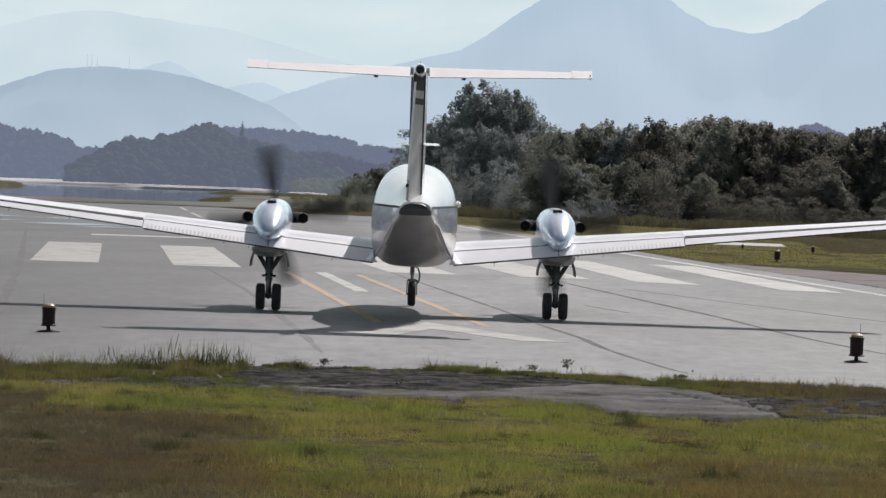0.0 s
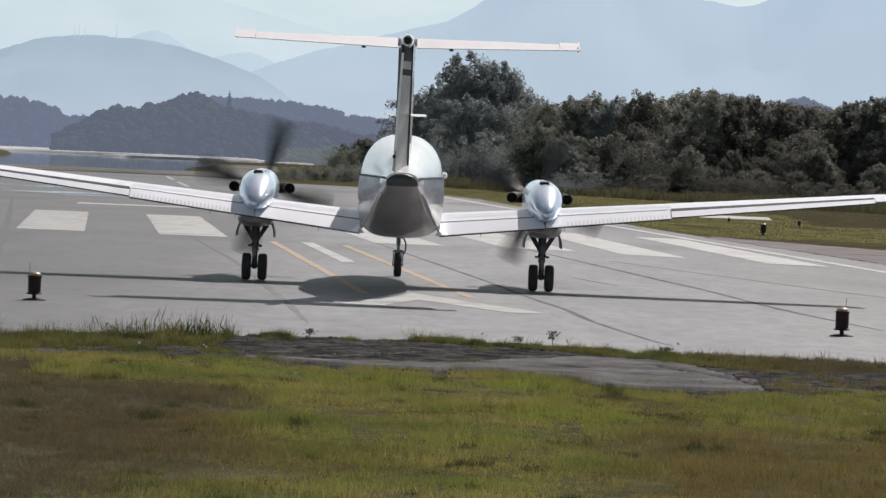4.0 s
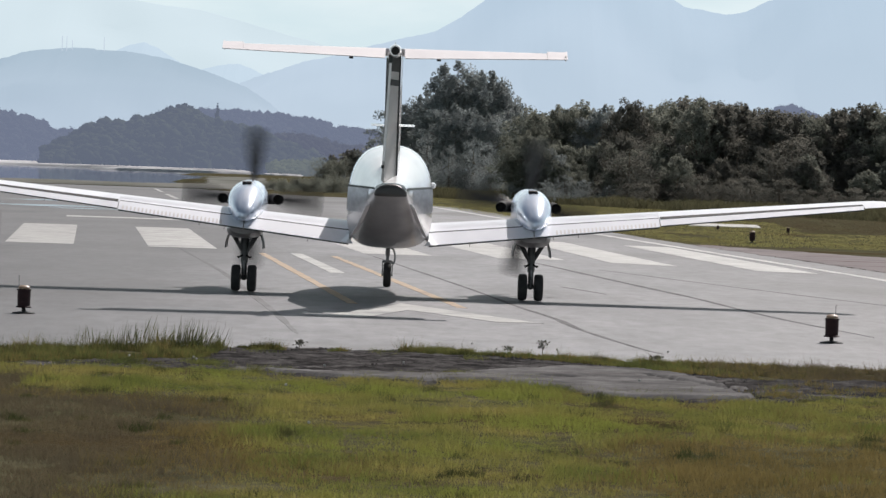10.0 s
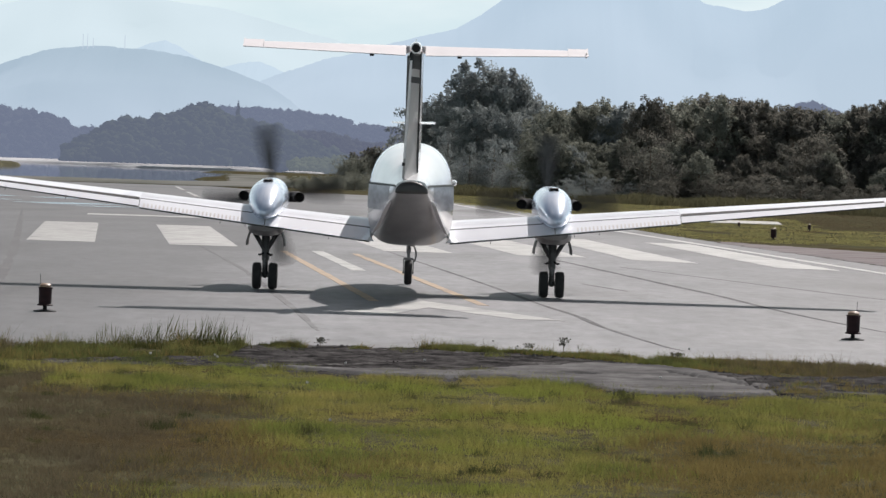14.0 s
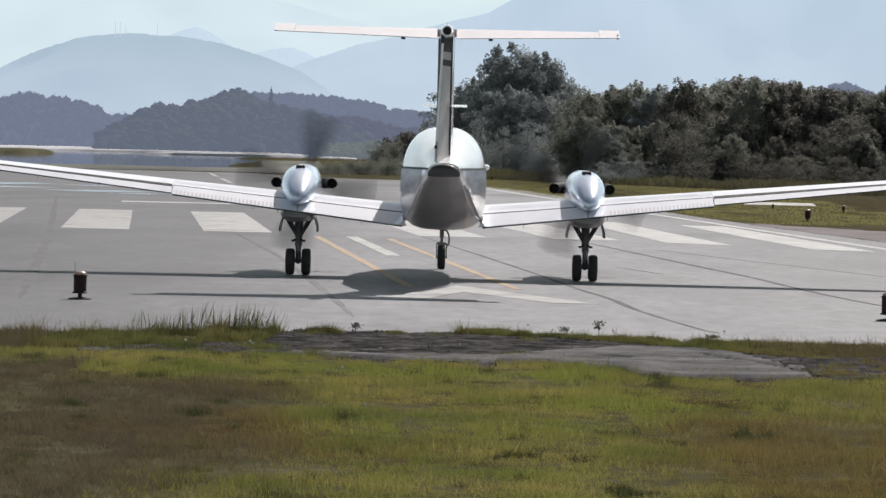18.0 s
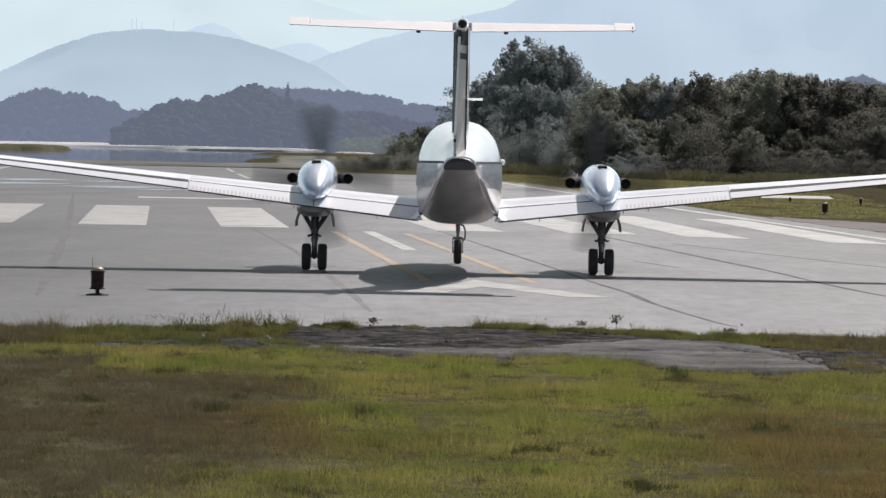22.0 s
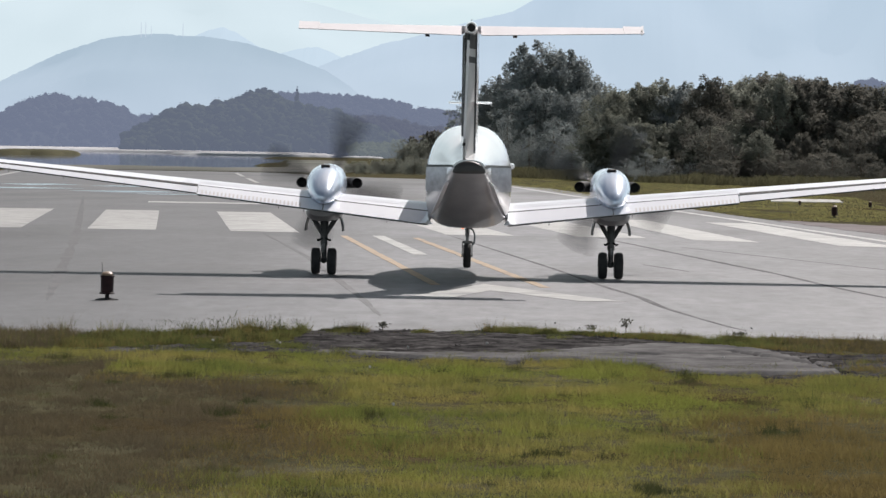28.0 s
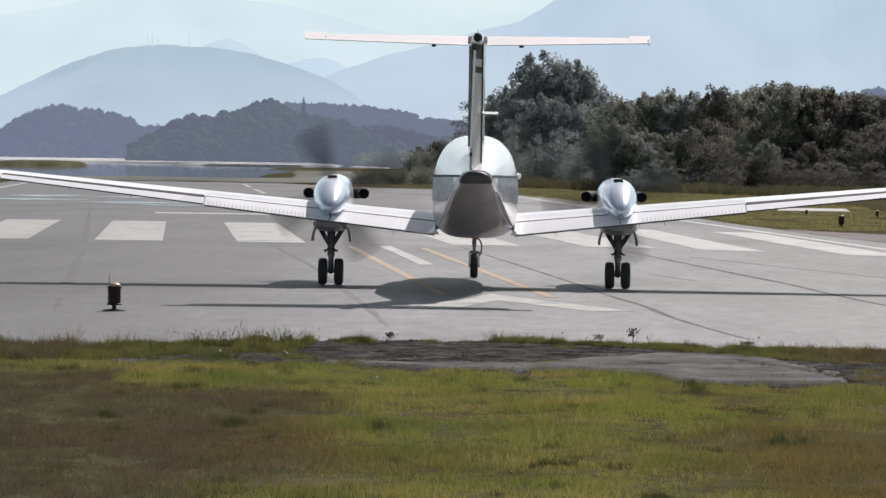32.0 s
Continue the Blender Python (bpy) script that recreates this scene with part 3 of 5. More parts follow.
def mountain(name, dist, peaks, material, label, rough=2.2, lo=-1500, hi=3000):
    """A far ridge: its crest follows the skyline with a fine uneven tree line."""
    n, rows = 760, 10
    verts, faces = [], []
    for j in range(rows + 1):
        s = j / rows
        for i in range(n + 1):
            u = lo + (hi - lo) * i / n
            h = skyline(peaks, u) + rough * (noise.fractal((u * 0.02, dist * 0.01, s), 0.8, 2.2, 5) * 1.6 + 0.9 * noise.noise((u * 0.13, dist, s)))
            d = dist - (1 - s) * 350 + 60 * noise.noise((u * 0.006, s * 3, dist))
            z = max(0.0, h) * dist * K * (s ** 0.8) + (6 * noise.noise((u * 0.012, s * 5, 7)) if 0 < j < rows else 0)
            verts.append(((u - 784) * dist * K, d, EYE + z - (30 if j == 0 else 0)))
    w = n + 1
    for j in range(rows):
        for i in range(n):
            faces.append((j * w + i, j * w + i + 1, (j + 1) * w + i + 1, (j + 1) * w + i))
    tagged(new(name, quick(name, verts, faces, material, True)), label, "mountain", kind="structure")


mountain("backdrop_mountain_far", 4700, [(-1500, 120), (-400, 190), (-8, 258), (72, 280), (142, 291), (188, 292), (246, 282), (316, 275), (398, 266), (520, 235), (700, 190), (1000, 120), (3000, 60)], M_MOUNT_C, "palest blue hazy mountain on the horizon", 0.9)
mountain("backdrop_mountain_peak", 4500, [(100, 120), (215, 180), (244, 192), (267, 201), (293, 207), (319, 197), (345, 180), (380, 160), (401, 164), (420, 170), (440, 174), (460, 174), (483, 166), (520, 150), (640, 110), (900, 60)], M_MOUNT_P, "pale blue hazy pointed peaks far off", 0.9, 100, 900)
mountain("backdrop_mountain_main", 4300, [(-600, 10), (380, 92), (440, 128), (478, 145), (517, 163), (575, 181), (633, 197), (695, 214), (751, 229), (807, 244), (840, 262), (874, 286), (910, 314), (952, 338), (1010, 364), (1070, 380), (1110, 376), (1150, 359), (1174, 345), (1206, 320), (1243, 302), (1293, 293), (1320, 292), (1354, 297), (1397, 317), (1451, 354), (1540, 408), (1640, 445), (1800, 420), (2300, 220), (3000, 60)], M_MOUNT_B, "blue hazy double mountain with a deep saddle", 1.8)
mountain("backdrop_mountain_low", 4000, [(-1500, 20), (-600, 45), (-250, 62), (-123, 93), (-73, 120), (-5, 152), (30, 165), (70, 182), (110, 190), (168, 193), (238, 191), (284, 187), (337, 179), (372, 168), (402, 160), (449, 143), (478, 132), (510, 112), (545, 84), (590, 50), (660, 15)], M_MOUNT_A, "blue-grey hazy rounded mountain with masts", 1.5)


def blob_shape(level):
    bm = bmesh.new()
    bmesh.ops.create_icosphere(bm, subdivisions=level, radius=1)
    out = ([v.co.copy() for v in bm.verts], [tuple(v.index for v in f.verts) for f in bm.faces])
    bm.free()
    return out


BLOBS = (blob_shape(1), blob_shape(2))


def clump_mesh(verts, faces, c, r, rng, squash=0.85, blob=0):
    """A small uneven rounded tree crown round c."""
    base = len(verts)
    off = Vector((rng.uniform(0, 50), rng.uniform(0, 50), rng.uniform(0, 50)))
    for v in BLOBS[blob][0]:
        k = r * min(1.3, 1 + 0.45 * noise.noise(v * 1.2 + off) + 0.5 * noise.noise(v * 3.7 + off))
        verts.append((c[0] + v.x * k, c[1] + v.y * k, c[2] + v.z * k * squash))
    faces.extend(tuple(base + i for i in f) for f in BLOBS[blob][1])
    for _ in range(16):
        d = Vector((rng.gauss(0, 1), rng.gauss(0, 1), abs(rng.gauss(0, 1)))).normalized()
        p = Vector(c) + Vector((d.x, d.y, d.z * squash)) * r * rng.uniform(0.85, 1.25)
        t1 = Vector((rng.uniform(-1, 1), rng.uniform(-1, 1), rng.uniform(-0.3, 0.8))).normalized() * r * 0.2
        i = len(verts)
        verts.extend([p - t1, p + d.cross(t1), p + t1])
        faces.append((i, i + 1, i + 2))


def hill(name, dist, peaks, lo, hi, material, label, tree=3.0, seed=1, depth=130, dense=1.0, blob=0):
    """A wooded hill: a solid rounded ridge with a canopy of clumps on it."""
    rng = random.Random(seed)
    verts, faces = [], []
    n, rows = 120, 12
    for j in range(rows + 1):
        s = j / rows
        for i in range(n + 1):
            u = lo + (hi - lo) * i / n
            h = max(0, skyline(peaks, u) - 2.5 * tree / (dist * K) * 0.28)
            x = (u - 784) * (dist - (1 - s) * depth) * K
            z = -0.8 + (h * dist * K + EYE) * math.sin(s * math.pi / 2) ** 0.8
            verts.append((x, dist - (1 - s) * depth + 5 * noise.noise((u * 0.03, s * 4, seed)), z if h > 0 else -2))
    w = n + 1
    for j in range(rows):
        for i in range(n):
            faces.append((j * w + i, j * w + i + 1, (j + 1) * w + i + 1, (j + 1) * w + i))
    count = int(dense * (hi - lo) * dist * K * 26 / tree)
    for _ in range(count):
        u, s = rng.uniform(lo, hi), rng.uniform(0, 1) ** 0.9
        h = skyline(peaks, u)
        if h < 4:
            continue
        z = -0.8 + max(0, h * dist * K + EYE - tree * 0.6) * math.sin(s * math.pi / 2) ** 0.8
        r = tree * rng.uniform(0.32, 0.72) * (1.5 if blob and rng.random() < 0.1 else 1)
        clump_mesh(verts, faces, ((u - 784) * (dist - (1 - s) * depth) * K, dist - (1 - s) * depth - 1, z + r * 0.5), r, rng, rng.uniform(0.7, 1.1), blob)
    tagged(new(name, quick(name, verts, faces, material, True)), label, "wooded hill", kind="stuff")


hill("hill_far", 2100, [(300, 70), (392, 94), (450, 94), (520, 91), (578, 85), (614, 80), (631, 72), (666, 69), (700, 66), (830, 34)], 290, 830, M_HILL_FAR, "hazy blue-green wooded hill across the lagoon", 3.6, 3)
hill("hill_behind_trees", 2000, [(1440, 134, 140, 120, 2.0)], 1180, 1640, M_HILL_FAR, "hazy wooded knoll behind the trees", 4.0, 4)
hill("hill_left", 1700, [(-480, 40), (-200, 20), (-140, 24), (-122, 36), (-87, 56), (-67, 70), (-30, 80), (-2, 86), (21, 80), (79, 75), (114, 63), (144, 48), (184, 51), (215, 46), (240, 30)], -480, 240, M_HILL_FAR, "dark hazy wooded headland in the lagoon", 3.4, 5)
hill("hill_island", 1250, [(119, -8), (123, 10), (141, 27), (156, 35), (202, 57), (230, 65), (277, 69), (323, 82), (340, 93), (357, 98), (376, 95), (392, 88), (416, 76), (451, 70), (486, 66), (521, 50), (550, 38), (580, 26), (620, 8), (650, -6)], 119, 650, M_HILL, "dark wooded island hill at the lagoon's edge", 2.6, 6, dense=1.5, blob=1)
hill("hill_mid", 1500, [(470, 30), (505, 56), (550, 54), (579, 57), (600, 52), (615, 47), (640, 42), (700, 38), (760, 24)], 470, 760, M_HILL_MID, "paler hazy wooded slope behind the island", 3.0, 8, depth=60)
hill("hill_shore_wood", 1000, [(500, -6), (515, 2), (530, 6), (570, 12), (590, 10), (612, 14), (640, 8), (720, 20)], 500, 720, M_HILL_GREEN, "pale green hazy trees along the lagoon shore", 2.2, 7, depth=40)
verts, faces, crng = [], [], random.Random(12)
for u, top, base, wide in ((426, 103, 74, 0.9), (230, 70, 62, 1.6)):
    for k in range(7):
        f = k / 6
        clump_mesh(verts, faces, ((u - 784) * 1245 * K + crng.uniform(-0.3, 0.3), 1245, EYE + (base + (top - base) * f) * 1245 * K), wide * (1.15 - 0.85 * f), crng, 1.2, 0)
for k in range(26):
    u = 330 + 62 * crng.random()
    clump_mesh(verts, faces, ((u - 784) * 1243 * K, 1243, EYE + (86 + 12 * math.exp(-((u - 362) / 18) ** 2) + crng.uniform(-3, 3)) * 1243 * K), crng.uniform(0.5, 1.1), crng, 0.6, 0)
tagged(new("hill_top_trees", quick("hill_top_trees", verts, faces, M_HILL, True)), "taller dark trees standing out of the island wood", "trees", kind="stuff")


# ---------------------------------------------------------------- the aircraft (origin on the ground between the main wheels, nose along +y)
HUB_Y, HUB_Z, ENGINE_X = 3.35, 1.66, 2.61


def wing_shape(x):
    """Leading edge y, chord, height of the trailing edge, thickness share at |x| from the middle."""
    s = max(0.0, (x - 0.6) / 8.6)
    te = -1.15 + 0.75 * s
    chord = 2.2 - 1.25 * s
    return te + chord, chord, 0.895 + 0.1125 * (x - 0.75), 0.128 - 0.045 * s


def foil(x, side, a, b, drop=0.0, pitch=4.5, n=11, thin=1.0):
    """Section of the wing between the chord shares a and b, turned down by drop degrees about its front."""
    le, c, zte, t = wing_shape(x)
    up, low = [], []
    for i in range(n):
        q = a + (b - a) * (1 - math.cos(math.pi * i / (n - 1))) / 2
        yt = 5 * t * c * (0.2969 * math.sqrt(q) - 0.126 * q - 0.3516 * q * q + 0.2843 * q ** 3 - 0.1015 * q ** 4) * thin
        camber = 0.02 * c * math.sin(math.pi * q)
        up.append((q, camber + yt))
        low.append((q, camber - yt * 0.85))
    pts = []
    zref = zte + 0.17 * c / 2.2 + 0.06
    p = radians(pitch)
    dr = radians(drop)
    for q, h in up + low[::-1]:
        yy, zz = (q - a) * c, h
        yy, zz = yy * math.cos(dr) + zz * math.sin(dr), zz * math.cos(dr) - yy * math.sin(dr)
        yy += a * c
        y = le - (yy * math.cos(p) + zz * math.sin(p))
        z = zref + zz * math.cos(p) - (yy - 0.55 * c) * math.sin(p)
        pts.append(Vector((side * x, y, z)))
    return pts


def foil_part(name, side, xs, a, b, material, parent, drop=0.0, label="", thin=1.0):
    bm = bmesh.new()
    add_loft(bm, [foil(x, side, a, b, drop, thin=thin) for x in xs])
    return part(name, bm, material, parent, label)


def build_fuselage(plane):
    rows = [(6.35, 0.04, 1.52, 1.66), (6.1, 0.20, 1.36, 1.80), (5.4, 0.42, 1.16, 2.02), (4.4, 0.60, 1.02, 2.20), (3.7, 0.67, 0.97, 2.52), (3.0, 0.72, 0.92, 2.69), (1.6, 0.755, 0.905, 2.745), (-0.5, 0.765, 0.905, 2.745), (-1.8, 0.745, 0.92, 2.725), (-2.8, 0.66, 1.04, 2.64), (-3.8, 0.54, 1.25, 2.54), (-4.9, 0.42, 1.51, 2.34), (-5.9, 0.31, 1.745, 2.19), (-6.6, 0.258, 1.885, 2.10)]
    bm = bmesh.new()
    add_loft(bm, [ring(0, r[0], r[1], r[2], r[3], 2.5, 3.4, 56, 0.42) for r in spline(rows, 4)])
    body = part("fuselage", bm, M_PAINT, plane, "glossy white fuselage with flat shaded belly")
    # underside of the tapering tail, its shade put into the grey
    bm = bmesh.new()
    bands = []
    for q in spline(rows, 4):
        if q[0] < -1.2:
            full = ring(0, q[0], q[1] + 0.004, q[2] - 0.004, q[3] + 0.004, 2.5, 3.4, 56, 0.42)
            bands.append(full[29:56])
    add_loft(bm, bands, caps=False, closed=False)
    part("belly_panel", bm, M_UNDER, body, "grey belly skin under the tail, shade put into its grey")
    # tail cone cap
    bm = bmesh.new()
    add_loft(bm, [ring(0, -6.595, 0.272, 1.872, 2.088, 2.0, 3.4, 40, 0.14), ring(0, -6.63, 0.266, 1.876, 2.082, 2.0, 3.2, 40, 0.14), ring(0, -6.66, 0.235, 1.885, 2.06, 2.0, 2.8, 40, 0.16), ring(0, -6.685, 0.11, 1.915, 2.0, 2.0, 2.2, 40, 0.25)])
    part("tail_cap", bm, M_CAP, body, "dark tail cone cap")
    # trim stripes: thin bands that follow the skin
    # the broad grey band puts the landscape's dark reflection into the skin colour
    for za, zb, m in ((1.985, 2.022, M_STRIPE), (1.56, 1.982, M_BAND)):
        for side in (-1, 1):
            bm = bmesh.new()
            prev = None
            for r in spline(rows, 6):
                if r[0] > 5.4 or r[0] < (-6.45 if za > 1.9 else -3.4 if za > 1.7 else -5.3):
                    continue
                pair = []
                levels = (za, zb) if za > 1.7 else [max(za, r[2] + 0.12) + (zb - max(za, r[2] + 0.12)) * k / 4 for k in range(5)]
                for z in levels:
                    zc = r[2] + (r[3] - r[2]) * 0.42
                    e, h = (2.5, r[3] - zc) if z > zc else (3.4, zc - r[2])
                    q = min(0.999, abs(z - zc) / h)
                    w = r[1] * (1 - q ** e) ** (1 / e) + (0.014 if za > 1.7 else 0.007)
                    pair.append(bm.verts.new((side * w, r[0], z)))
                if prev:
                    for k in range(len(pair) - 1):
                        bm.faces.new((prev[k], prev[k + 1], pair[k + 1], pair[k]))
                prev = pair
            part("trim_stripe", bm, m, body, "grey side band that paints in a dark reflection" if m is M_BAND else "")
    # belly strakes on the rear fuselage
    for side in (-1, 1):
        bm = bmesh.new()
        a = [(-3.2, 0.58, 1.19), (-4.3, 0.45, 1.43), (-5.5, 0.33, 1.72)]
        add_loft(bm, [[Vector((side * w, y, z)), Vector((side * (w + 0.09), y - 0.02, z - 0.07)), Vector((side * (w + 0.095), y - 0.02, z - 0.05)), Vector((side * (w + 0.02), y, z + 0.03))] for y, w, z in a])
        part("ventral_strake", bm, M_PAINT_MATT, body, "bright ventral strake")
    # antenna, beacon, small side scoop
    bm = bmesh.new()
    add_loft(bm, [[Vector((s * 0.012, -0.9 + y, z)) for s, y in ((-1, 0), (0, 0.14), (1, 0), (0, -0.1))] for z in (0.80, 1.0)])
    part("blade_antenna", bm, M_STRIPE, body)
    bm = bmesh.new()
    add_lathe(bm, [(0.035, 0), (0.04, -0.03), (0.033, -0.06), (0.015, -0.075)], pose(-0.09, 0.4, 0.935))
    part("belly_beacon", bm, M_BEACON, body, "small glowing red belly beacon")
    bm = bmesh.new()
    add_loft(bm, [ring(0.80, y, w, 2.02 - w, 2.02 + w, 2, 2, 12) for y, w in ((2.6, 0.02), (2.3, 0.055), (1.8, 0.06), (1.6, 0.04))])
    part("side_scoop", bm, M_PAINT, body)
    return body


def build_tail(plane):
    def fin_ring(z, le, te, t, a=0.0, b=1.0, slim=0.55):
        pts = []
        for sgn in (1, -1):
            for i in range(9):
                k = i / 8 if sgn > 0 else 1 - i / 8
                q = a + (b - a) * k
                w = t * (min(1, 1.9 * math.sqrt(q)) * (1 if q < 0.35 else 1 - slim * ((q - 0.35) / 0.65)))
                pts.append(Vector((sgn * max(w, 0.004), le + (te - le) * q, z)))
        return pts
    spans = [(2.12, -3.55, -6.62), (2.45, -4.1, -6.66), (3.2, -4.75, -6.74), (4.0, -5.4, -6.82), (4.24, -5.6, -6.84)]
    bm = bmesh.new()
    add_loft(bm, [fin_ring(z, le, te, 0.138, 0, 0.66) for z, le, te in spans])
    fin = part("fin", bm, M_PAINT, plane, "upright white tail fin")
    bm = bmesh.new()
    add_loft(bm, [fin_ring(z, le, te, 0.1375, 0.6615, 0.667) for z, le, te in spans])
    part("hinge_gap", bm, M_STRIPE, fin, "dark gap seal before the rudder")
    bm = bmesh.new()
    add_loft(bm, [fin_ring(z, le, te, 0.14, 0.675, 1.0, 0.86) for z, le, te in spans])
    rudder = part("rudder", bm, M_RUDDER, plane, "grey rudder with dark bands")
    for z0, z1, m in ((3.93, 4.22, M_STRIPE), (3.70, 3.80, M_STRIPE)):
        bm = bmesh.new()
        rings = []
        for z in (z0, z1):
            f = (z - 3.2) / 0.8
            le, te = -4.75 - 0.65 * f, -6.74 - 0.08 * f
            rings.append([p + Vector((math.copysign(0.004, p.x), -0.004, 0)) for p in fin_ring(z, le, te, 0.14, 0.676, 1.0, 0.86)])
        add_loft(bm, rings)
        part("band", bm, m, rudder, "dark painted band")
    # white strip puts the sunlit glint on the rudder's rear edge
    bm = bmesh.new()
    add_loft(bm, [[p + Vector((-0.003, -0.005, 0)) for p in fin_ring(z, le, te, 0.14, 0.972, 1.0, 0.86)] for z, le, te in spans[1:]])
    part("trailing_edge", bm, M_PAINT, rudder, "white strip painting in the glint on the trailing edge")
    bm = bmesh.new()
    rings = []
    for z in (2.5, 3.2, 4.0, 4.16):
        le, te = float(np.interp(z, (2.45, 3.2, 4.0, 4.24), (-4.1, -4.75, -5.4, -5.6))), float(np.interp(z, (2.45, 3.2, 4.0, 4.24), (-6.66, -6.74, -6.82, -6.84)))
        side_pts = fin_ring(z, le, te, 0.138, 0.22, 0.62)[9:]
        rings.append([p + Vector((-0.004, 0, 0)) for p in side_pts] + [p + Vector((0.004, 0, 0)) for p in side_pts[::-1]])
    add_loft(bm, rings)
    part("side_stripe", bm, M_STRIPE, fin, "dark painted side panel")
    bm = bmesh.new()
    add_loft(bm, [[Vector((s * 0.03, y, z)) for s, y in ((-0.6, -6.6), (0.6, -6.6), (0.6, -6.75), (-0.6, -6.75))] for z in (2.33, 2.385)])
    part("tab_actuator", bm, M_DARK, rudder)
    # small horizontal fins on the rudder hinge line
    for side in (-1, 1):
        bm = bmesh.new()
        add_loft(bm, [[Vector((side * x, y, z)) for y, z in ((-5.75, 3.05), (-5.9, 3.075), (-6.3, 3.055), (-5.9, 3.035))] for x in (0.08, 0.36)])
        part("vortex_fin", bm, M_PAINT, fin)
    # bullet
    bm = bmesh.new()
    add_loft(bm, [ring(0, y, w, 4.26 - w * 1.1, 4.26 + w * 1.1, 2, 2, 20) for y, w in ((-4.9, 0.01), (-5.2, 0.07), (-5.8, 0.11), (-6.5, 0.11), (-6.95, 0.09), (-7.03, 0.08))])
    bullet = part("bullet_fairing", bm, M_PAINT, plane, "white bullet fairing on the fin top")
    bm = bmesh.new()
    add_loft(bm, [ring(0, y, w, 4.26 - w, 4.26 + w, 2, 2, 16) for y, w in ((-7.02, 0.074), (-7.06, 0.06), (-7.075, 0.01))])
    part("tail_lamp", bm, M_DARK, bullet, "dark round tail light")
    bm = bmesh.new()
    add_rod(bm, (0, -6.2, 4.36), (0, -6.2, 4.43), 0.018, 0.010, 8)
    part("top_beacon", bm, M_CHROME, bullet, "small bright beacon")

    def stab_ring(x, side, a, b, droop=0.0):
        k = x / 2.81
        le, c, t, mid = -5.25 - 0.55 * k, 1.5 - 0.55 * k, 0.045 - 0.011 * k, 4.267 + 0.026 * k
        dr = radians(droop)
        up, low = [], []
        for i in range(8):
            q = a + (b - a) * i / 7
            yt = max(0.006, 10 * t * c * (0.2969 * math.sqrt(q) - 0.126 * q - 0.3516 * q * q + 0.2843 * q ** 3 - 0.1015 * q ** 4))
            for row, h in ((up, yt), (low, -yt)):
                dy = (q - 0.635) * c
                y, z = dy * math.cos(dr) + h * math.sin(dr), h * math.cos(dr) - dy * math.sin(dr)
                row.append(Vector((side * x, le - 0.635 * c - y, mid + z)))
        return up + low[::-1]
    # the elevators hang down on the parked controls, so their horns stand up at the tips
    droop = 13.5
    for side in (-1, 1):
        bm = bmesh.new()
        add_loft(bm, [stab_ring(x, side, 0.0, 0.62) for x in (0.08, 1.0, 2.0, 2.5)])
        stab = part("stabilizer", bm, M_PAINT_MATT, plane, "white horizontal stabilizer half")
        bm = bmesh.new()
        add_loft(bm, [stab_ring(x, side, 0.63, 1.0, droop) for x in (0.16, 1.0, 2.0, 2.5)])
        el = part("elevator", bm, M_PAINT_MATT, plane, "white drooping elevator half")
        bm = bmesh.new()
        add_loft(bm, [stab_ring(x, side, 0.51, 1.0, droop) for x in (2.504, 2.7, 2.80)] + [stab_ring(2.835, side, 0.42, 0.98, droop)])
        part("horn_balance", bm, M_PAINT_MATT, el, "square elevator horn at the tip")
        bm = bmesh.new()
        add_loft(bm, [[Vector((side * x, y, z)) for y, z in ((-6.1, 4.2), (-6.5, 4.17), (-6.62, 4.13), (-6.25, 4.13))] for x in (0.69, 0.755)])
        part("hinge_fairing", bm, M_DARK, stab, "small dark hinge fairing")
        # pale balls added to give the tips their sunlit spots
        bm = bmesh.new()
        add_ball(bm, (side * 2.80, -6.62, 4.225 if side < 0 else 4.235), (0.016, 0.02, 0.026 if side < 0 else 0.05), 10)
        part("tip_bright_spot", bm, M_TIP_BRIGHT, el, "small pale ball added as the tip's bright spot")
    return rudder


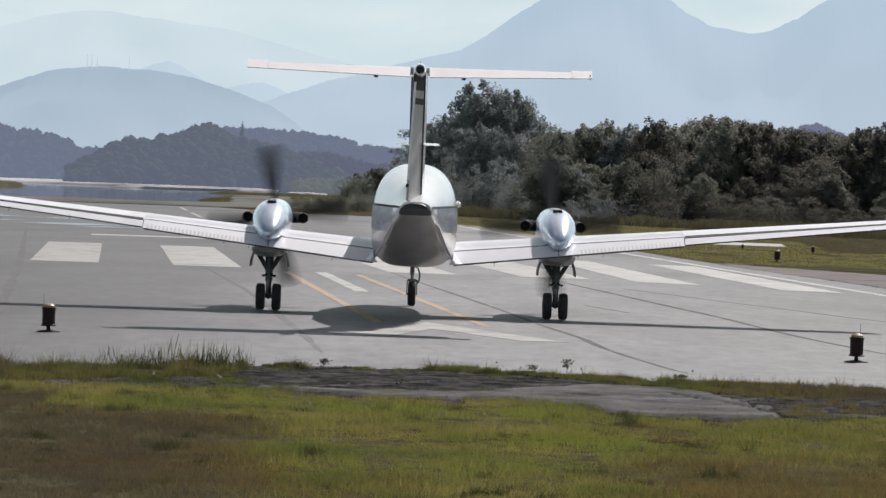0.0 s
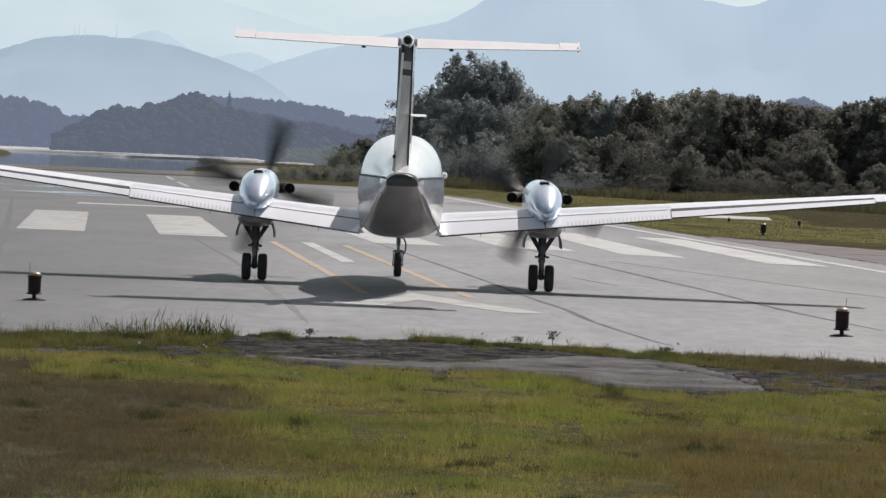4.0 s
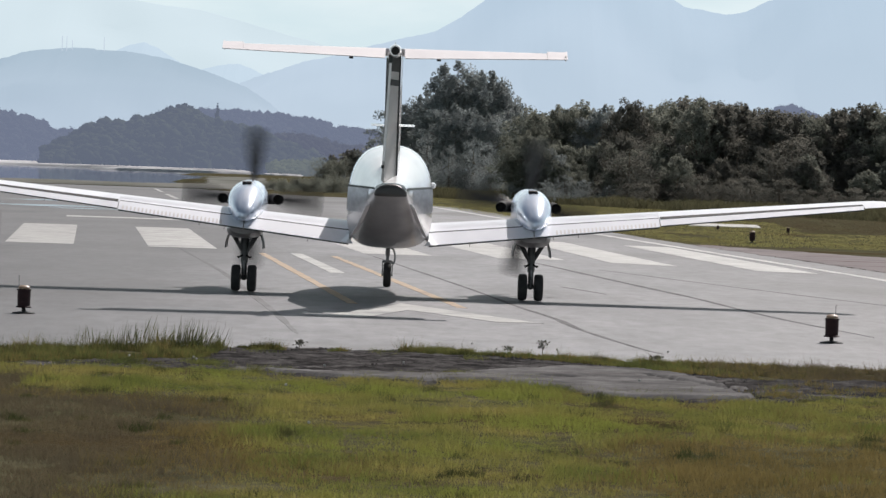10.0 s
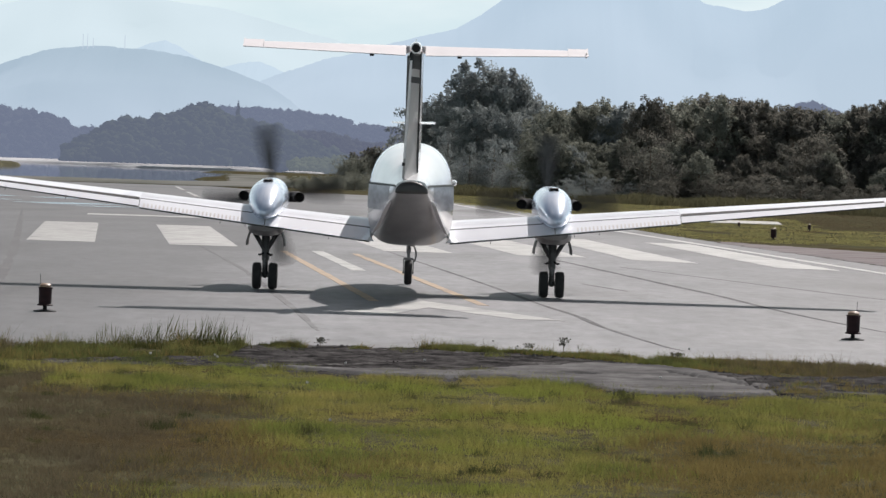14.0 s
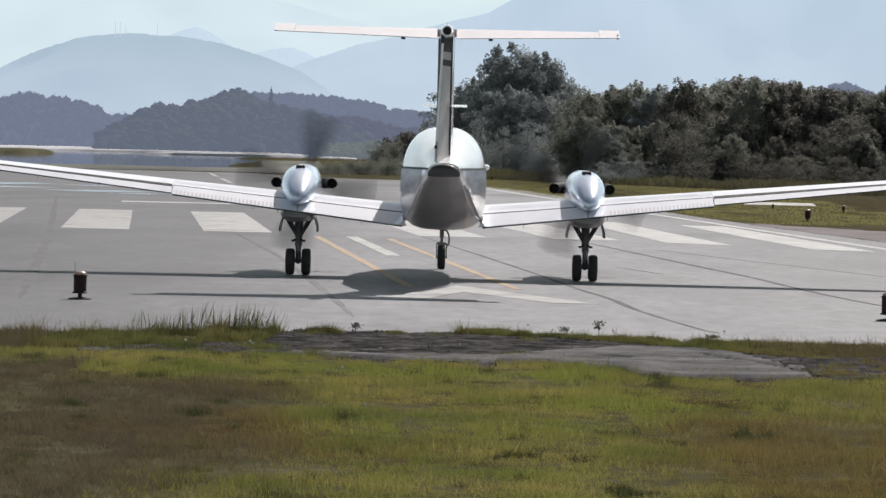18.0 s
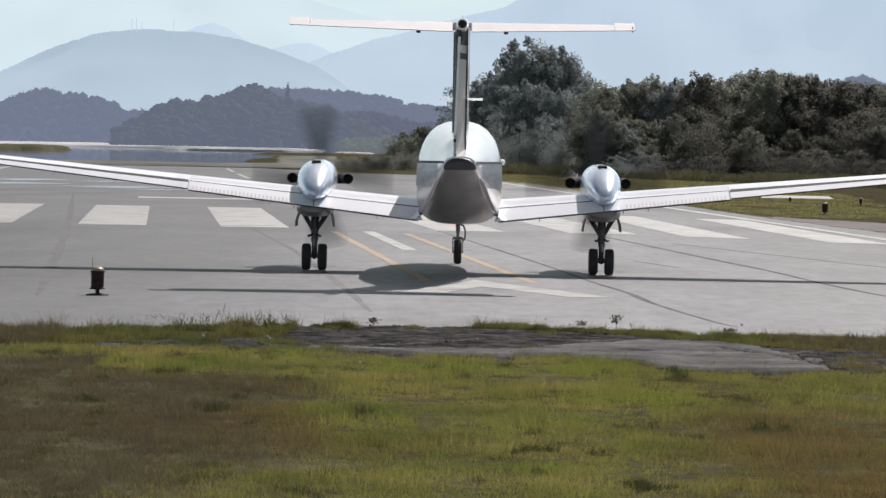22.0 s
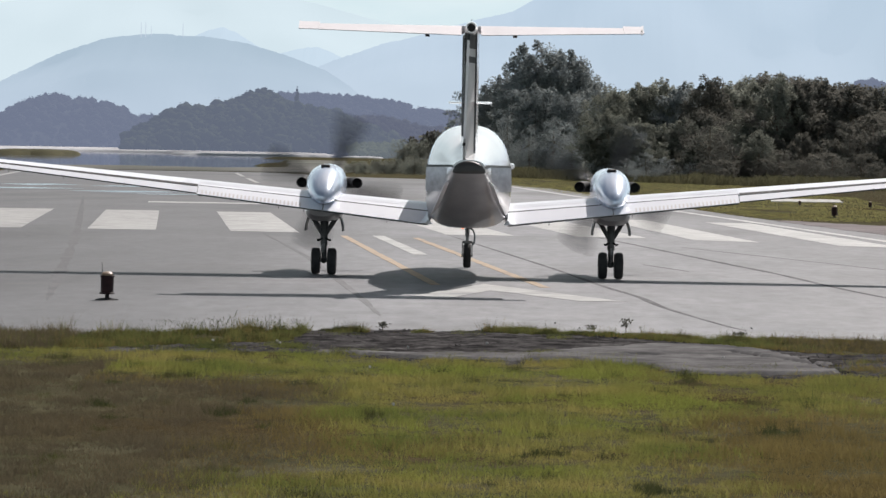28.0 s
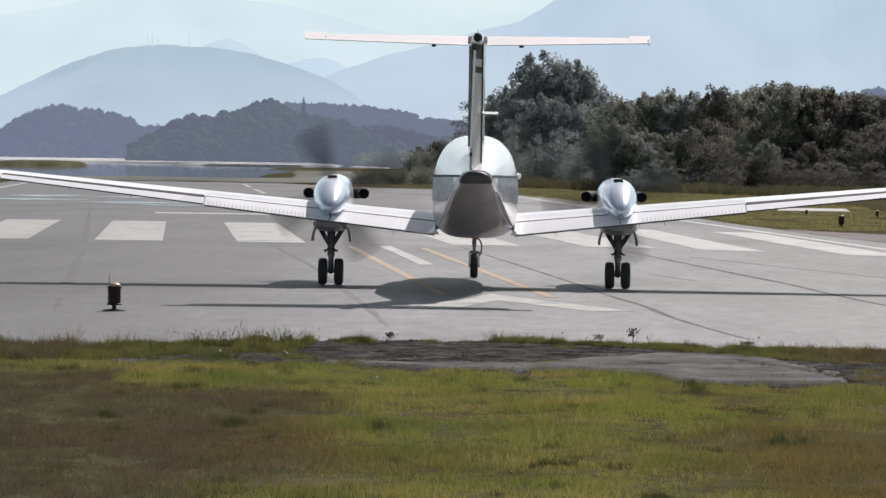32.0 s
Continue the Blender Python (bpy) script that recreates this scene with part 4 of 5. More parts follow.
def build_wing(plane, side):
    xs = [0.55, 0.8, 1.5, 2.2, 2.61, 3.05, 4.0, 4.88]
    inner = foil_part("wing", side, xs, 0.0, 0.745, M_WING, plane, label="white low wing with dihedral")
    foil_part("outer_wing", side, [4.884, 5.6, 6.5, 7.5, 8.6], 0.0, 0.77, M_WING, plane, label="white outer wing panel")
    bm = bmesh.new()
    rings = []
    base = foil(8.604, side, 0.0, 1.0)
    mid = sum(base, Vector()) / len(base)
    for dx, dz, k, back, lean in ((0.0, 0.0, 1.0, 0.0, 0), (0.2, 0.016, 0.95, -0.03, 0), (0.38, 0.026, 0.84, -0.09, 0), (0.50, 0.030, 0.66, -0.15, 0), (0.57, 0.030, 0.42, -0.20, 0), (0.60, 0.028, 0.12, -0.22, 0)):
        m = Matrix.Rotation(-side * radians(lean), 3, "Y")
        rings.append([Vector((mid.x + side * dx, mid.y + back, mid.z + dz)) + m @ ((p - mid) * k) for p in base])
    add_loft(bm, rings)
    part("wing_tip", bm, M_WING, plane, "white rounded wing tip")
    foil_part("aileron", side, [4.892, 6.5, 8.595], 0.80, 1.0, M_WING, plane, drop=7.0, label="white aileron")
    # dark strips on the skin put in the shade of the hinge gaps
    foil_part("hinge_shade", side, [4.9, 6.5, 8.59], 0.715, 0.815, M_DARK, inner, thin=1.16)
    foil_part("hinge_shade", side, [0.72, 2.0, 4.87], 0.738, 0.766, M_STRIPE, inner, thin=1.04)
    foil_part("flap", side, [0.70, 1.5, 2.60], 0.765, 1.03, M_WING, plane, drop=7, label="inboard flap")
    flap = foil_part("flap", side, [2.62, 4.0, 4.878], 0.765, 1.03, M_WING, plane, drop=7, label="outboard flap with ribbed edge")
    # ribs on the outboard flap, one mesh shared
    bm = bmesh.new()
    add_box(bm, (0, 0, 0), (0.030, 0.19, 0.012))
    rib = link_mesh("flap_rib", bm, M_GREY, False)
    for i in range(26):
        x = 3.02 + i * 0.071
        f = foil(x, side, 0.765, 1.03, 7)
        a, b = f[5], f[10]
        ob = new("flap_rib", rib)
        ob.parent = flap
        ob.matrix_local = Matrix.Translation((a + b) / 2 + Vector((0, 0, 0.0))) @ (b - a).to_track_quat("Y", "Z").to_matrix().to_4x4()
    # dark strips added for the shade below the trailing edges
    for x0, x1, b, drop in ((0.72, 2.59, 1.03, 7), (2.63, 4.87, 1.03, 7), (4.9, 8.59, 1.0, 7)):
        bm = bmesh.new()
        rings = []
        for k in range(5):
            p = foil(x0 + (x1 - x0) * k / 4, side, 0.765 if b > 1 else 0.80, b, drop)[10]
            rings.append([p + Vector((0, dy, dz)) for dy, dz in ((-0.004, -0.001), (-0.006, -0.022), (0.10, -0.010), (0.10, -0.004))])
        add_loft(bm, rings)
        part("edge_shade", bm, M_STRIPE, inner, "dark strip for the shade under the trailing edge")
    # root fairing, fence line, wicks
    bm = bmesh.new()
    rr = []
    for y, w, z0, z1 in ((1.3, 0.05, 1.0, 1.25), (0.6, 0.09, 0.98, 1.32), (-0.2, 0.08, 0.96, 1.2), (-0.6, 0.04, 0.96, 1.08), (-0.8, 0.015, 0.97, 1.0)):
        rr.append(ring(side * 0.74, y, w, z0, z1, 2, 2, 16))
    add_loft(bm, rr)
    part("wing_root_fairing", bm, M_PAINT, inner)
    bm = bmesh.new()
    add_loft(bm, [[Vector((side * (0.66 + 0.03 * q), y, z0)), Vector((side * (0.72 + a * 0.55), y, z0 + 0.012)), Vector((side * (0.72 + a), y - 0.01, z0 + 0.02)), Vector((side * (0.72 + a * 0.4), y, z0 + 0.06 + hgt * 0.3)), Vector((side * (0.70 + a * 0.1), y, z0 + 0.05 + hgt))] for q, y, a, z0, hgt in ((1, -0.35, 0.14, 1.01, 0.16), (1, -0.8, 0.16, 0.985, 0.14), (1, -1.15, 0.16, 0.965, 0.11), (0, -1.4, 0.10, 0.96, 0.07), (-1, -1.55, 0.03, 0.965, 0.03))])
    part("root_fillet", bm, M_WING, inner, "white flared fillet at the wing root")
    for x in (1.45, 2.95, 3.4, 6.2, 7.3, 8.3):
        f = foil(x, side, 0.765, 1.03, 7 if x < 4.9 else 2)
        p = f[10]
        bm = bmesh.new()
        add_rod(bm, p, p + Vector((0, -0.12, -0.07)), 0.008, 0.005, 6)
        part("static_wick", bm, M_DARK, inner)
    # walkway seams as raised thin strips on the wing top
    for q in (0.2, 0.4, 0.55, 0.7):
        bm = bmesh.new()
        pr = None
        for x in xs[1:]:
            f = foil(x, side, 0.0, 0.745)
            k = min(range(11), key=lambda i: abs(i / 10 - q))
            p = f[k] + Vector((0, 0, 0.004))
            pair = (bm.verts.new(p), bm.verts.new(p + Vector((0, -0.03, 0.0))))
            if pr:
                bm.faces.new((pr[0], pair[0], pair[1], pr[1]))
            pr = pair
        part("skin_seam", bm, M_GREY, inner)


def build_nacelle(plane, side):
    cx = side * ENGINE_X
    rows = [(3.15, 0.20, 1.43, 1.88), (2.9, 0.28, 1.30, 1.97), (2.4, 0.325, 1.18, 2.01), (1.4, 0.345, 1.15, 2.01), (0.5, 0.345, 1.18, 1.99), (0.05, 0.335, 1.22, 1.94), (-0.3, 0.305, 1.25, 1.86), (-0.65, 0.245, 1.27, 1.73), (-0.92, 0.17, 1.29, 1.58), (-1.04, 0.095, 1.32, 1.48), (-1.08, 0.02, 1.36, 1.42)]
    bm = bmesh.new()
    add_loft(bm, [ring(cx, r[0], r[1], r[2], r[3], 2.2, 2.4, 36, 0.55) for r in spline(rows, 4)])
    nac = part("engine_nacelle", bm, M_SILVER, plane, "polished pale blue-grey engine nacelle")
    bm = bmesh.new()
    add_loft(bm, [[Vector((cx + s * w, y, z)) for s, z in ((-1, z0), (1, z0), (0.8, z0 + h), (-0.8, z0 + h))] for y, w, z0, h in ((0.6, 0.06, 1.97, 0.025), (0.25, 0.09, 1.965, 0.035), (0.1, 0.085, 1.955, 0.03))])
    part("cooling_outlet", bm, M_DARK, nac, "dark cooling outlet")
    for s2 in (-1, 1):
        bm = bmesh.new()
        path = [(0.27, 2.62, 1.65, 0.10), (0.38, 2.62, 1.66, 0.108), (0.47, 2.52, 1.665, 0.108), (0.51, 2.36, 1.66, 0.104), (0.52, 2.22, 1.655, 0.102)]
        rings = []
        for i, (dx, y, z, r) in enumerate(path):
            a = Vector((path[min(i + 1, 4)][0] - path[max(i - 1, 0)][0], path[min(i + 1, 4)][1] - path[max(i - 1, 0)][1], 0))
            a.x *= s2
            q = a.to_track_quat("Z", "Y").to_matrix()
            rings.append([Vector((cx + s2 * dx, y, z)) + q @ Vector((r * math.cos(t), r * math.sin(t) * 0.95, 0)) for t in [2 * math.pi * k / 16 for k in range(16)]])
        c = rings[-1]
        mid = sum(c, Vector()) / 16
        rings.append([mid + (p - mid) * 0.86 for p in c])
        rings.append([mid + (p - mid) * 0.84 + Vector((0, 0.14, 0)) for p in c])
        add_loft(bm, rings)
        part("exhaust_pipe", bm, M_DARK, nac, "sooty exhaust pipe")
    bm = bmesh.new()
    add_loft(bm, [ring(cx, y, w, z0, z1, 2, 2, 20) for y, w, z0, z1 in ((3.05, 0.19, 1.18, 1.42), (2.6, 0.24, 1.10, 1.45), (1.8, 0.2, 1.02, 1.4))])
    part("air_intake", bm, M_SILVER, nac)
    # open gear doors
    for s2 in (-1, 1):
        bm = bmesh.new()
        pts = [(0.28, 1.08), (0.32, 0.98), (0.345, 0.88), (0.35, 0.79)]
        rings = []
        for y in (0.55, -0.3):
            rings.append([Vector((cx + s2 * x, y, z)) for x, z in pts] + [Vector((cx + s2 * (x - 0.018), y, z)) for x, z in pts[::-1]])
        add_loft(bm, rings)
        part("gear_door", bm, M_GEAR, nac, "open landing gear door")
    # lower nacelle, darkened by colour where it lies in shade
    bm = bmesh.new()
    add_loft(bm, [ring(cx, y, w, z0, 1.22, 2.2, 2.6, 24, 0.7) for y, w, z0 in ((2.0, 0.25, 1.10), (1.5, 0.31, 0.99), (0.4, 0.335, 0.96), (-0.3, 0.33, 0.97), (-0.6, 0.30, 1.0), (-0.72, 0.24, 1.06))])
    part("wheel_bay", bm, M_UNDER, nac, "grey lower nacelle round the wheel bay, shade in its colour")


def tyre(name, parent, c, r, w):
    bm = bmesh.new()
    prof = [(r * 0.55, -w * 0.42), (r * 0.8, -w * 0.5), (r * 0.95, -w * 0.42), (r, -w * 0.2), (r, w * 0.2), (r * 0.95, w * 0.42), (r * 0.8, w * 0.5), (r * 0.55, w * 0.42)]
    add_lathe(bm, prof, Matrix.Translation(c) @ Matrix.Rotation(math.pi / 2, 4, "Y"), 32)
    t = part(name, bm, M_RUBBER, parent, "black rubber tyre")
    return t


def build_gear(plane, side):
    cx = side * ENGINE_X
    bm = bmesh.new()
    add_rod(bm, (cx, 0.05, 1.08), (cx, 0.0, 0.52), 0.078, 0.066)
    add_rod(bm, (cx, 0.0, 0.54), (cx, 0.0, 0.26), 0.05)
    add_ball(bm, (cx, 0, 0.27), (0.06, 0.06, 0.075))
    leg = part("main_gear_leg", bm, M_GEAR, plane, "dark steel main landing gear leg")
    bm = bmesh.new()
    add_rod(bm, (cx - 0.2, 0, 0.245), (cx + 0.2, 0, 0.245), 0.03)
    part("axle", bm, M_STEEL, leg)
    for s2 in (-1, 1):
        bm = bmesh.new()
        add_rod(bm, (cx + s2 * 0.23, 0.05, 1.06), (cx + s2 * 0.04, 0.02, 0.74), 0.045, 0.04)
        part("side_brace", bm, M_GEAR, leg)
        bm = bmesh.new()
        add_rod(bm, (cx + s2 * 0.03, -0.04, 0.66), (cx + s2 * 0.11, -0.07, 0.61), 0.018)
        add_rod(bm, (cx + s2 * 0.11, -0.07, 0.61), (cx + s2 * 0.12, -0.07, 0.64), 0.014)
        part("brake_line", bm, M_DARK, leg)
        tyre("tyre", leg, (cx + s2 * 0.145, 0, 0.24), 0.24, 0.165)
        bm = bmesh.new()
        add_lathe(bm, [(0.12, -0.055), (0.13, 0.0), (0.12, 0.055)], Matrix.Translation((cx + s2 * 0.145, 0, 0.24)) @ Matrix.Rotation(math.pi / 2, 4, "Y"), 20)
        part("wheel_rim", bm, M_STEEL, leg)
        bm = bmesh.new()
        add_ball(bm, (cx + s2 * 0.10, -0.1, 0.985), (0.028, 0.02, 0.024), 10)
        part("gear_lamp", bm, M_CHROME, leg, "small bright landing light back")
    bm = bmesh.new()
    add_rod(bm, (cx, -0.055, 0.55), (cx, -0.15, 0.42), 0.022)
    add_rod(bm, (cx, -0.15, 0.42), (cx, -0.05, 0.30), 0.022)
    part("torque_link", bm, M_STEEL, leg)
    bm = bmesh.new()
    add_rod(bm, (cx, 0.6, 1.05), (cx, 0.05, 0.62), 0.025)
    part("drag_brace", bm, M_STEEL, leg)


def build_nose_gear(plane):
    y = 5.05
    bm = bmesh.new()
    add_rod(bm, (0, y - 0.1, 1.15), (0, y, 0.62), 0.045)
    add_rod(bm, (0, y, 0.64), (0, y, 0.42), 0.032)
    add_box(bm, (0, y, 0.50), (0.17, 0.06, 0.05))
    for s in (-1, 1):
        add_box(bm, (s * 0.095, y, 0.37), (0.02, 0.05, 0.28))
    add_rod(bm, (-0.11, y, 0.235), (0.11, y, 0.235), 0.025)
    leg = part("nose_gear_leg", bm, M_STEEL, plane, "steel nose gear fork")
    bm = bmesh.new()
    pts = [(0.04, 0.78), (0.11, 0.74), (0.145, 0.64), (0.14, 0.52), (0.11, 0.44)]
    for a, b in zip(pts, pts[1:]):
        add_rod(bm, (a[0], y - 0.06, a[1]), (b[0], y - 0.06, b[1]), 0.018, seg=8)
    part("shimmy_link", bm, M_STEEL, leg)
    tyre("nose_tyre", leg, (0, y, 0.24), 0.24, 0.155)
    for s in (-1, 1):
        bm = bmesh.new()
        add_box(bm, (s * 0.24, y + 0.25, 0.98), (0.016, 0.8, 0.2), Matrix.Rotation(s * 0.2, 4, "Y"))
        part("nose_gear_door", bm, M_PAINT, leg)
    return leg


def build_propeller(plane, side):
    hub = holder("propeller")
    bm = bmesh.new()
    add_lathe(bm, [(0.20, -0.12), (0.205, 0.0), (0.19, 0.15), (0.13, 0.32), (0.05, 0.43), (0.01, 0.46)], Matrix.Rotation(-math.pi / 2, 4, "X"), 24)
    spin = link_mesh("spinner", bm, M_CHROME)
    prop = bpy.data.objects.new("propeller", spin)
    scene.collection.objects.link(prop)
    bpy.data.objects.remove(hub)
    prop.parent = plane
    prop.location = (side * ENGINE_X, HUB_Y, HUB_Z)
    tagged(prop, "four-bladed black propeller turning fast with a bright spinner")
    bm = bmesh.new()
    rings = []
    for r, c, t, tw in ((0.12, 0.06, 0.05, 50), (0.25, 0.09, 0.045, 42), (0.42, 0.15, 0.03, 34), (0.70, 0.27, 0.022, 20), (1.0, 0.30, 0.016, 14), (1.22, 0.27, 0.012, 11), (1.33, 0.17, 0.010, 10), (1.37, 0.06, 0.006, 10)):
        a = radians(tw + 8)
        rings.append([Vector((x * math.cos(a) - y * math.sin(a), x * math.sin(a) + y * math.cos(a), r)) for x, y in ((-c / 2, 0), (-c / 5, t / 2), (c / 4, t / 2), (c / 2, 0), (c / 4, -t / 2), (-c / 5, -t / 2))])
    add_loft(bm, rings)
    blade = link_mesh("blade", bm, M_BLADE)
    for i in range(4):
        b = new("blade", blade)
        b.parent = prop
        b.matrix_local = Matrix.Rotation(i * math.pi / 2, 4, "Y")
    return prop


airplane = tagged(holder("airplane"), "white twin-engined turboprop with T-tail standing on the runway", "airplane")
build_fuselage(airplane)
rudder = build_tail(airplane)
for side in (-1, 1):
    build_wing(airplane, side)
    build_nacelle(airplane, side)
    build_gear(airplane, side)
nose_leg = build_nose_gear(airplane)
propellers = [build_propeller(airplane, -1), build_propeller(airplane, 1)]


# ---------------------------------------------------------------- runway lights
def build_runway_light():
    lamp = holder("runway_light")
    bm = bmesh.new()
    add_lathe(bm, [(0.17, 0.0), (0.17, 0.012), (0.06, 0.03)], Matrix(), 24)
    part("base_plate", bm, M_DARK, lamp, "dark round base plate")
    bm = bmesh.new()
    add_lathe(bm, [(0.032, 0.02), (0.028, 0.10)], Matrix(), 14)
    part("stem", bm, M_DARK, lamp)
    bm = bmesh.new()
    add_lathe(bm, [(0.07, 0.085), (0.115, 0.09), (0.118, 0.105), (0.095, 0.115), (0.098, 0.34), (0.11, 0.345), (0.11, 0.36), (0.08, 0.365)], Matrix(), 24)
    part("lamp_body", bm, M_LAMP_BODY, lamp, "dark red ribbed lamp body")
    bm = bmesh.new()
    add_lathe(bm, [(0.085, 0.362), (0.088, 0.39), (0.06, 0.415), (0.02, 0.42)], Matrix(), 20)
    part("lens_cap", bm, M_LAMP_CAP, lamp, "pale amber lens cap")
    bm = bmesh.new()
    add_rod(bm, (-0.075, 0, 0.36), (-0.08, 0, 0.56), 0.004, 0.003, 6)
    part("wire_spike", bm, M_DARK, lamp)
    return lamp


light_a = tagged(build_runway_light(), "short dark red runway end light on a round base", "runway light", "runway lights")
light_a.matrix_world = pose(-5.77, 55.6, 0.004)
for x, y, s in ((6.085, 54.55, 1.0), (12.35, 138, 1.1), (16.3, 164.7, 0.75), (13.64, 170, 0.55)):
    copy_thing(light_a, pose(x, y, 0.004 if y < 80 else 0.0, 0, 0, 20 * x) @ Matrix.Scale(s, 4))


# ---------------------------------------------------------------- grass
def blades(verts, faces, x, y, z, n, h, spread, width, rng, lean=0.5):
    for _ in range(n):
        a, r = rng.uniform(0, 6.283), spread * math.sqrt(rng.random())
        bx, by = x + r * math.cos(a), y + r * math.sin(a)
        hh = h * rng.uniform(0.5, 1.2)
        lx, ly = rng.gauss(0, lean) * hh, rng.gauss(0, lean) * hh
        w = width * rng.uniform(0.6, 1.3)
        c, s = math.cos(a * 3), math.sin(a * 3)
        i = len(verts)
        verts.extend([(bx - w * c, by - w * s, z), (bx + w * c, by + w * s, z), (bx + lx * 0.45 + w * 0.6 * c, by + ly * 0.45 + w * 0.6 * s, z + hh * 0.6), (bx + lx, by + ly, z + hh)])
        faces.append((i, i + 1, i + 2))
        faces.append((i, i + 2, i + 3))


def grass_mesh(name, clumps, per, width, spread, lean, seed, material):
    """One mesh of many narrow single-pointed blades; clumps: rows of x, y, z, height."""
    g = np.random.default_rng(seed)
    c = np.repeat(np.array(clumps, float), per, axis=0)
    n = len(c)
    a, r = g.uniform(0, 2 * np.pi, n), spread * np.sqrt(g.random(n))
    bx, by, bz = c[:, 0] + r * np.cos(a), c[:, 1] + r * np.sin(a), c[:, 2]
    h = c[:, 3] * g.uniform(0.45, 1.25, n)
    turn, w = g.uniform(0, np.pi, n), width * g.uniform(0.6, 1.3, n)
    lx, ly = g.normal(0, lean, n) * h, g.normal(0, lean, n) * h
    v = np.empty((n, 3, 3))
    v[:, 0] = np.stack([bx - w * np.cos(turn), by - w * np.sin(turn), bz], 1)
    v[:, 1] = np.stack([bx + w * np.cos(turn), by + w * np.sin(turn), bz], 1)
    v[:, 2] = np.stack([bx + lx, by + ly, bz + h], 1)
    me = bpy.data.meshes.new(name)
    me.vertices.add(n * 3)
    me.vertices.foreach_set("co", v.ravel())
    me.loops.add(n * 3)
    me.loops.foreach_set("vertex_index", np.arange(n * 3))
    me.polygons.add(n)
    me.polygons.foreach_set("loop_start", np.arange(0, n * 3, 3))
    me.update(calc_edges=True)
    me.materials.append(material)
    return new(name, me)


def dryness(x, y):
    """Where the grass is brown: a worn area on one side and patches nearest the camera."""
    left = max(0.0, min(1.0, (-1.0 - x) / 1.6)) * max(0.0, min(1.0, (39.0 - y) / 3.0)) * (1.15 if y > 27 else 0.7)
    near = 0.84 * max(0.0, min(1.0, (38 - y) / 6)) * max(0.3, min(1.0, x / 2.5))
    return 0.95 * left + near + 0.55 * noise.noise((x * 0.55, y * 0.22, 4.0)) + 0.25 * noise.noise((x * 1.8, y * 0.9, 8.0))


def build_lawn():
    rng = random.Random(11)
    green, dry, bare, deep = [], [], [], []
    for _ in range(60000):
        y = 21.5 + 22 * rng.random() ** 0.85
        half = 1.2 + 0.13 * y
        x = rng.uniform(-half, half)
        if y > lawn_edge(x) + 0.8 * noise.noise((x * 1.3, y * 1.3, 5)) + 0.5 * noise.noise((x * 5, y * 5, 6)):
            continue
        d = noise.noise((x * 1.1, y * 0.6, 1.0)) + 0.7 * noise.noise((x * 3.2, y * 2.2, 2.0))
        if noise.noise((x * 2.6, y * 1.5, 14)) + 0.5 * noise.noise((x * 7, y * 4, 15)) < -0.42 + 0.5 * rng.random() - 0.25:
            continue
        row = (x, y, ground_height(x, y) - 0.012, max(0.022, 0.052 + 0.05 * d) * (2.0 if rng.random() < 0.04 else 1))
        if noise.noise((x * 2.3, y * 1.1, 41)) + 0.5 * noise.noise((x * 6, y * 3, 42)) > 0.52:
            deep.append(row[:3] + (row[3] * 1.25,))
            continue
        k = dryness(x, y) + rng.uniform(-0.3, 0.3)
        worn = max(0.0, min(1.0, (-1.0 - x) / 1.7)) * max(0.0, min(1.0, ((42.0 if x < -4 else 38.8) - y) / 3.0)) * max(0.0, min(1.0, (y - 22.5) / 3)) + 0.35 * noise.noise((x * 0.9, y * 0.4, 21))
        (bare if worn + rng.uniform(-0.3, 0.3) > 0.55 else dry if k > 0.5 else green).append(row)
    tagged(grass_mesh("lawn", green, 10, 0.0029, 0.075, 0.45, 1, M_GRASS), "green rough mown grass in clumps", "grass", kind="stuff")
    tagged(grass_mesh("dry_lawn", dry, 10, 0.0029, 0.075, 0.45, 2, M_GRASS_DRY), "brown dry grass in worn patches", "grass", kind="stuff")
    tagged(grass_mesh("lawn_weeds", deep, 10, 0.0034, 0.07, 0.4, 8, M_GRASS_TALL), "darker green weedy clumps in the lawn", "grass", kind="stuff")
    tagged(grass_mesh("worn_lawn", bare, 10, 0.0029, 0.075, 0.45, 6, M_GRASS_WORN), "dark brown withered grass on worn ground", "grass", kind="stuff")
    green, dry = [], []
    for _ in range(21000):
        x = rng.uniform(-7, 7.5)
        near, far = verge_near(x), verge_far(x)
        y = near + (far - near + 0.15) * rng.random()
        keep = -0.15 if -2.4 < x < 0.95 else 0.48
        if noise.noise((x * 1.3, y * 0.7, 9)) + 0.7 * noise.noise((x * 3.5, y * 2, 1)) + keep < 0.1:
            continue
        h = (0.075 if x < -2.3 else 0.055) * (1 + 1.0 * noise.noise((x * 2.1, y, 7)) + 1.1 * noise.noise((x * 8, y * 3, 8)))
        row = (x, y, ground_height(x, y) - 0.01 if y < 46 else 0.0, max(0.022, h) * (2.0 if rng.random() < 0.06 else 1))
        (dry if rng.random() < 0.16 + 0.5 * noise.noise((x * 0.8, y * 0.8, 12)) + (0.25 if x > 3 else 0) else green).append(row)
    withered = [r for r in green + dry if (r[0] < -5.0 or r[0] > 3.3) and rng.random() < min(0.75, 0.2 + 0.35 * (abs(r[0]) - 3.3))]
    gone = set(withered)
    green, dry = [r for r in green if r not in gone], [r for r in dry if r not in gone]
    tagged(grass_mesh("withered_verge_grass", withered, 9, 0.0036, 0.09, 0.4, 14, M_GRASS_WORN), "dark brown withered grass along the asphalt edge", "grass", kind="stuff")
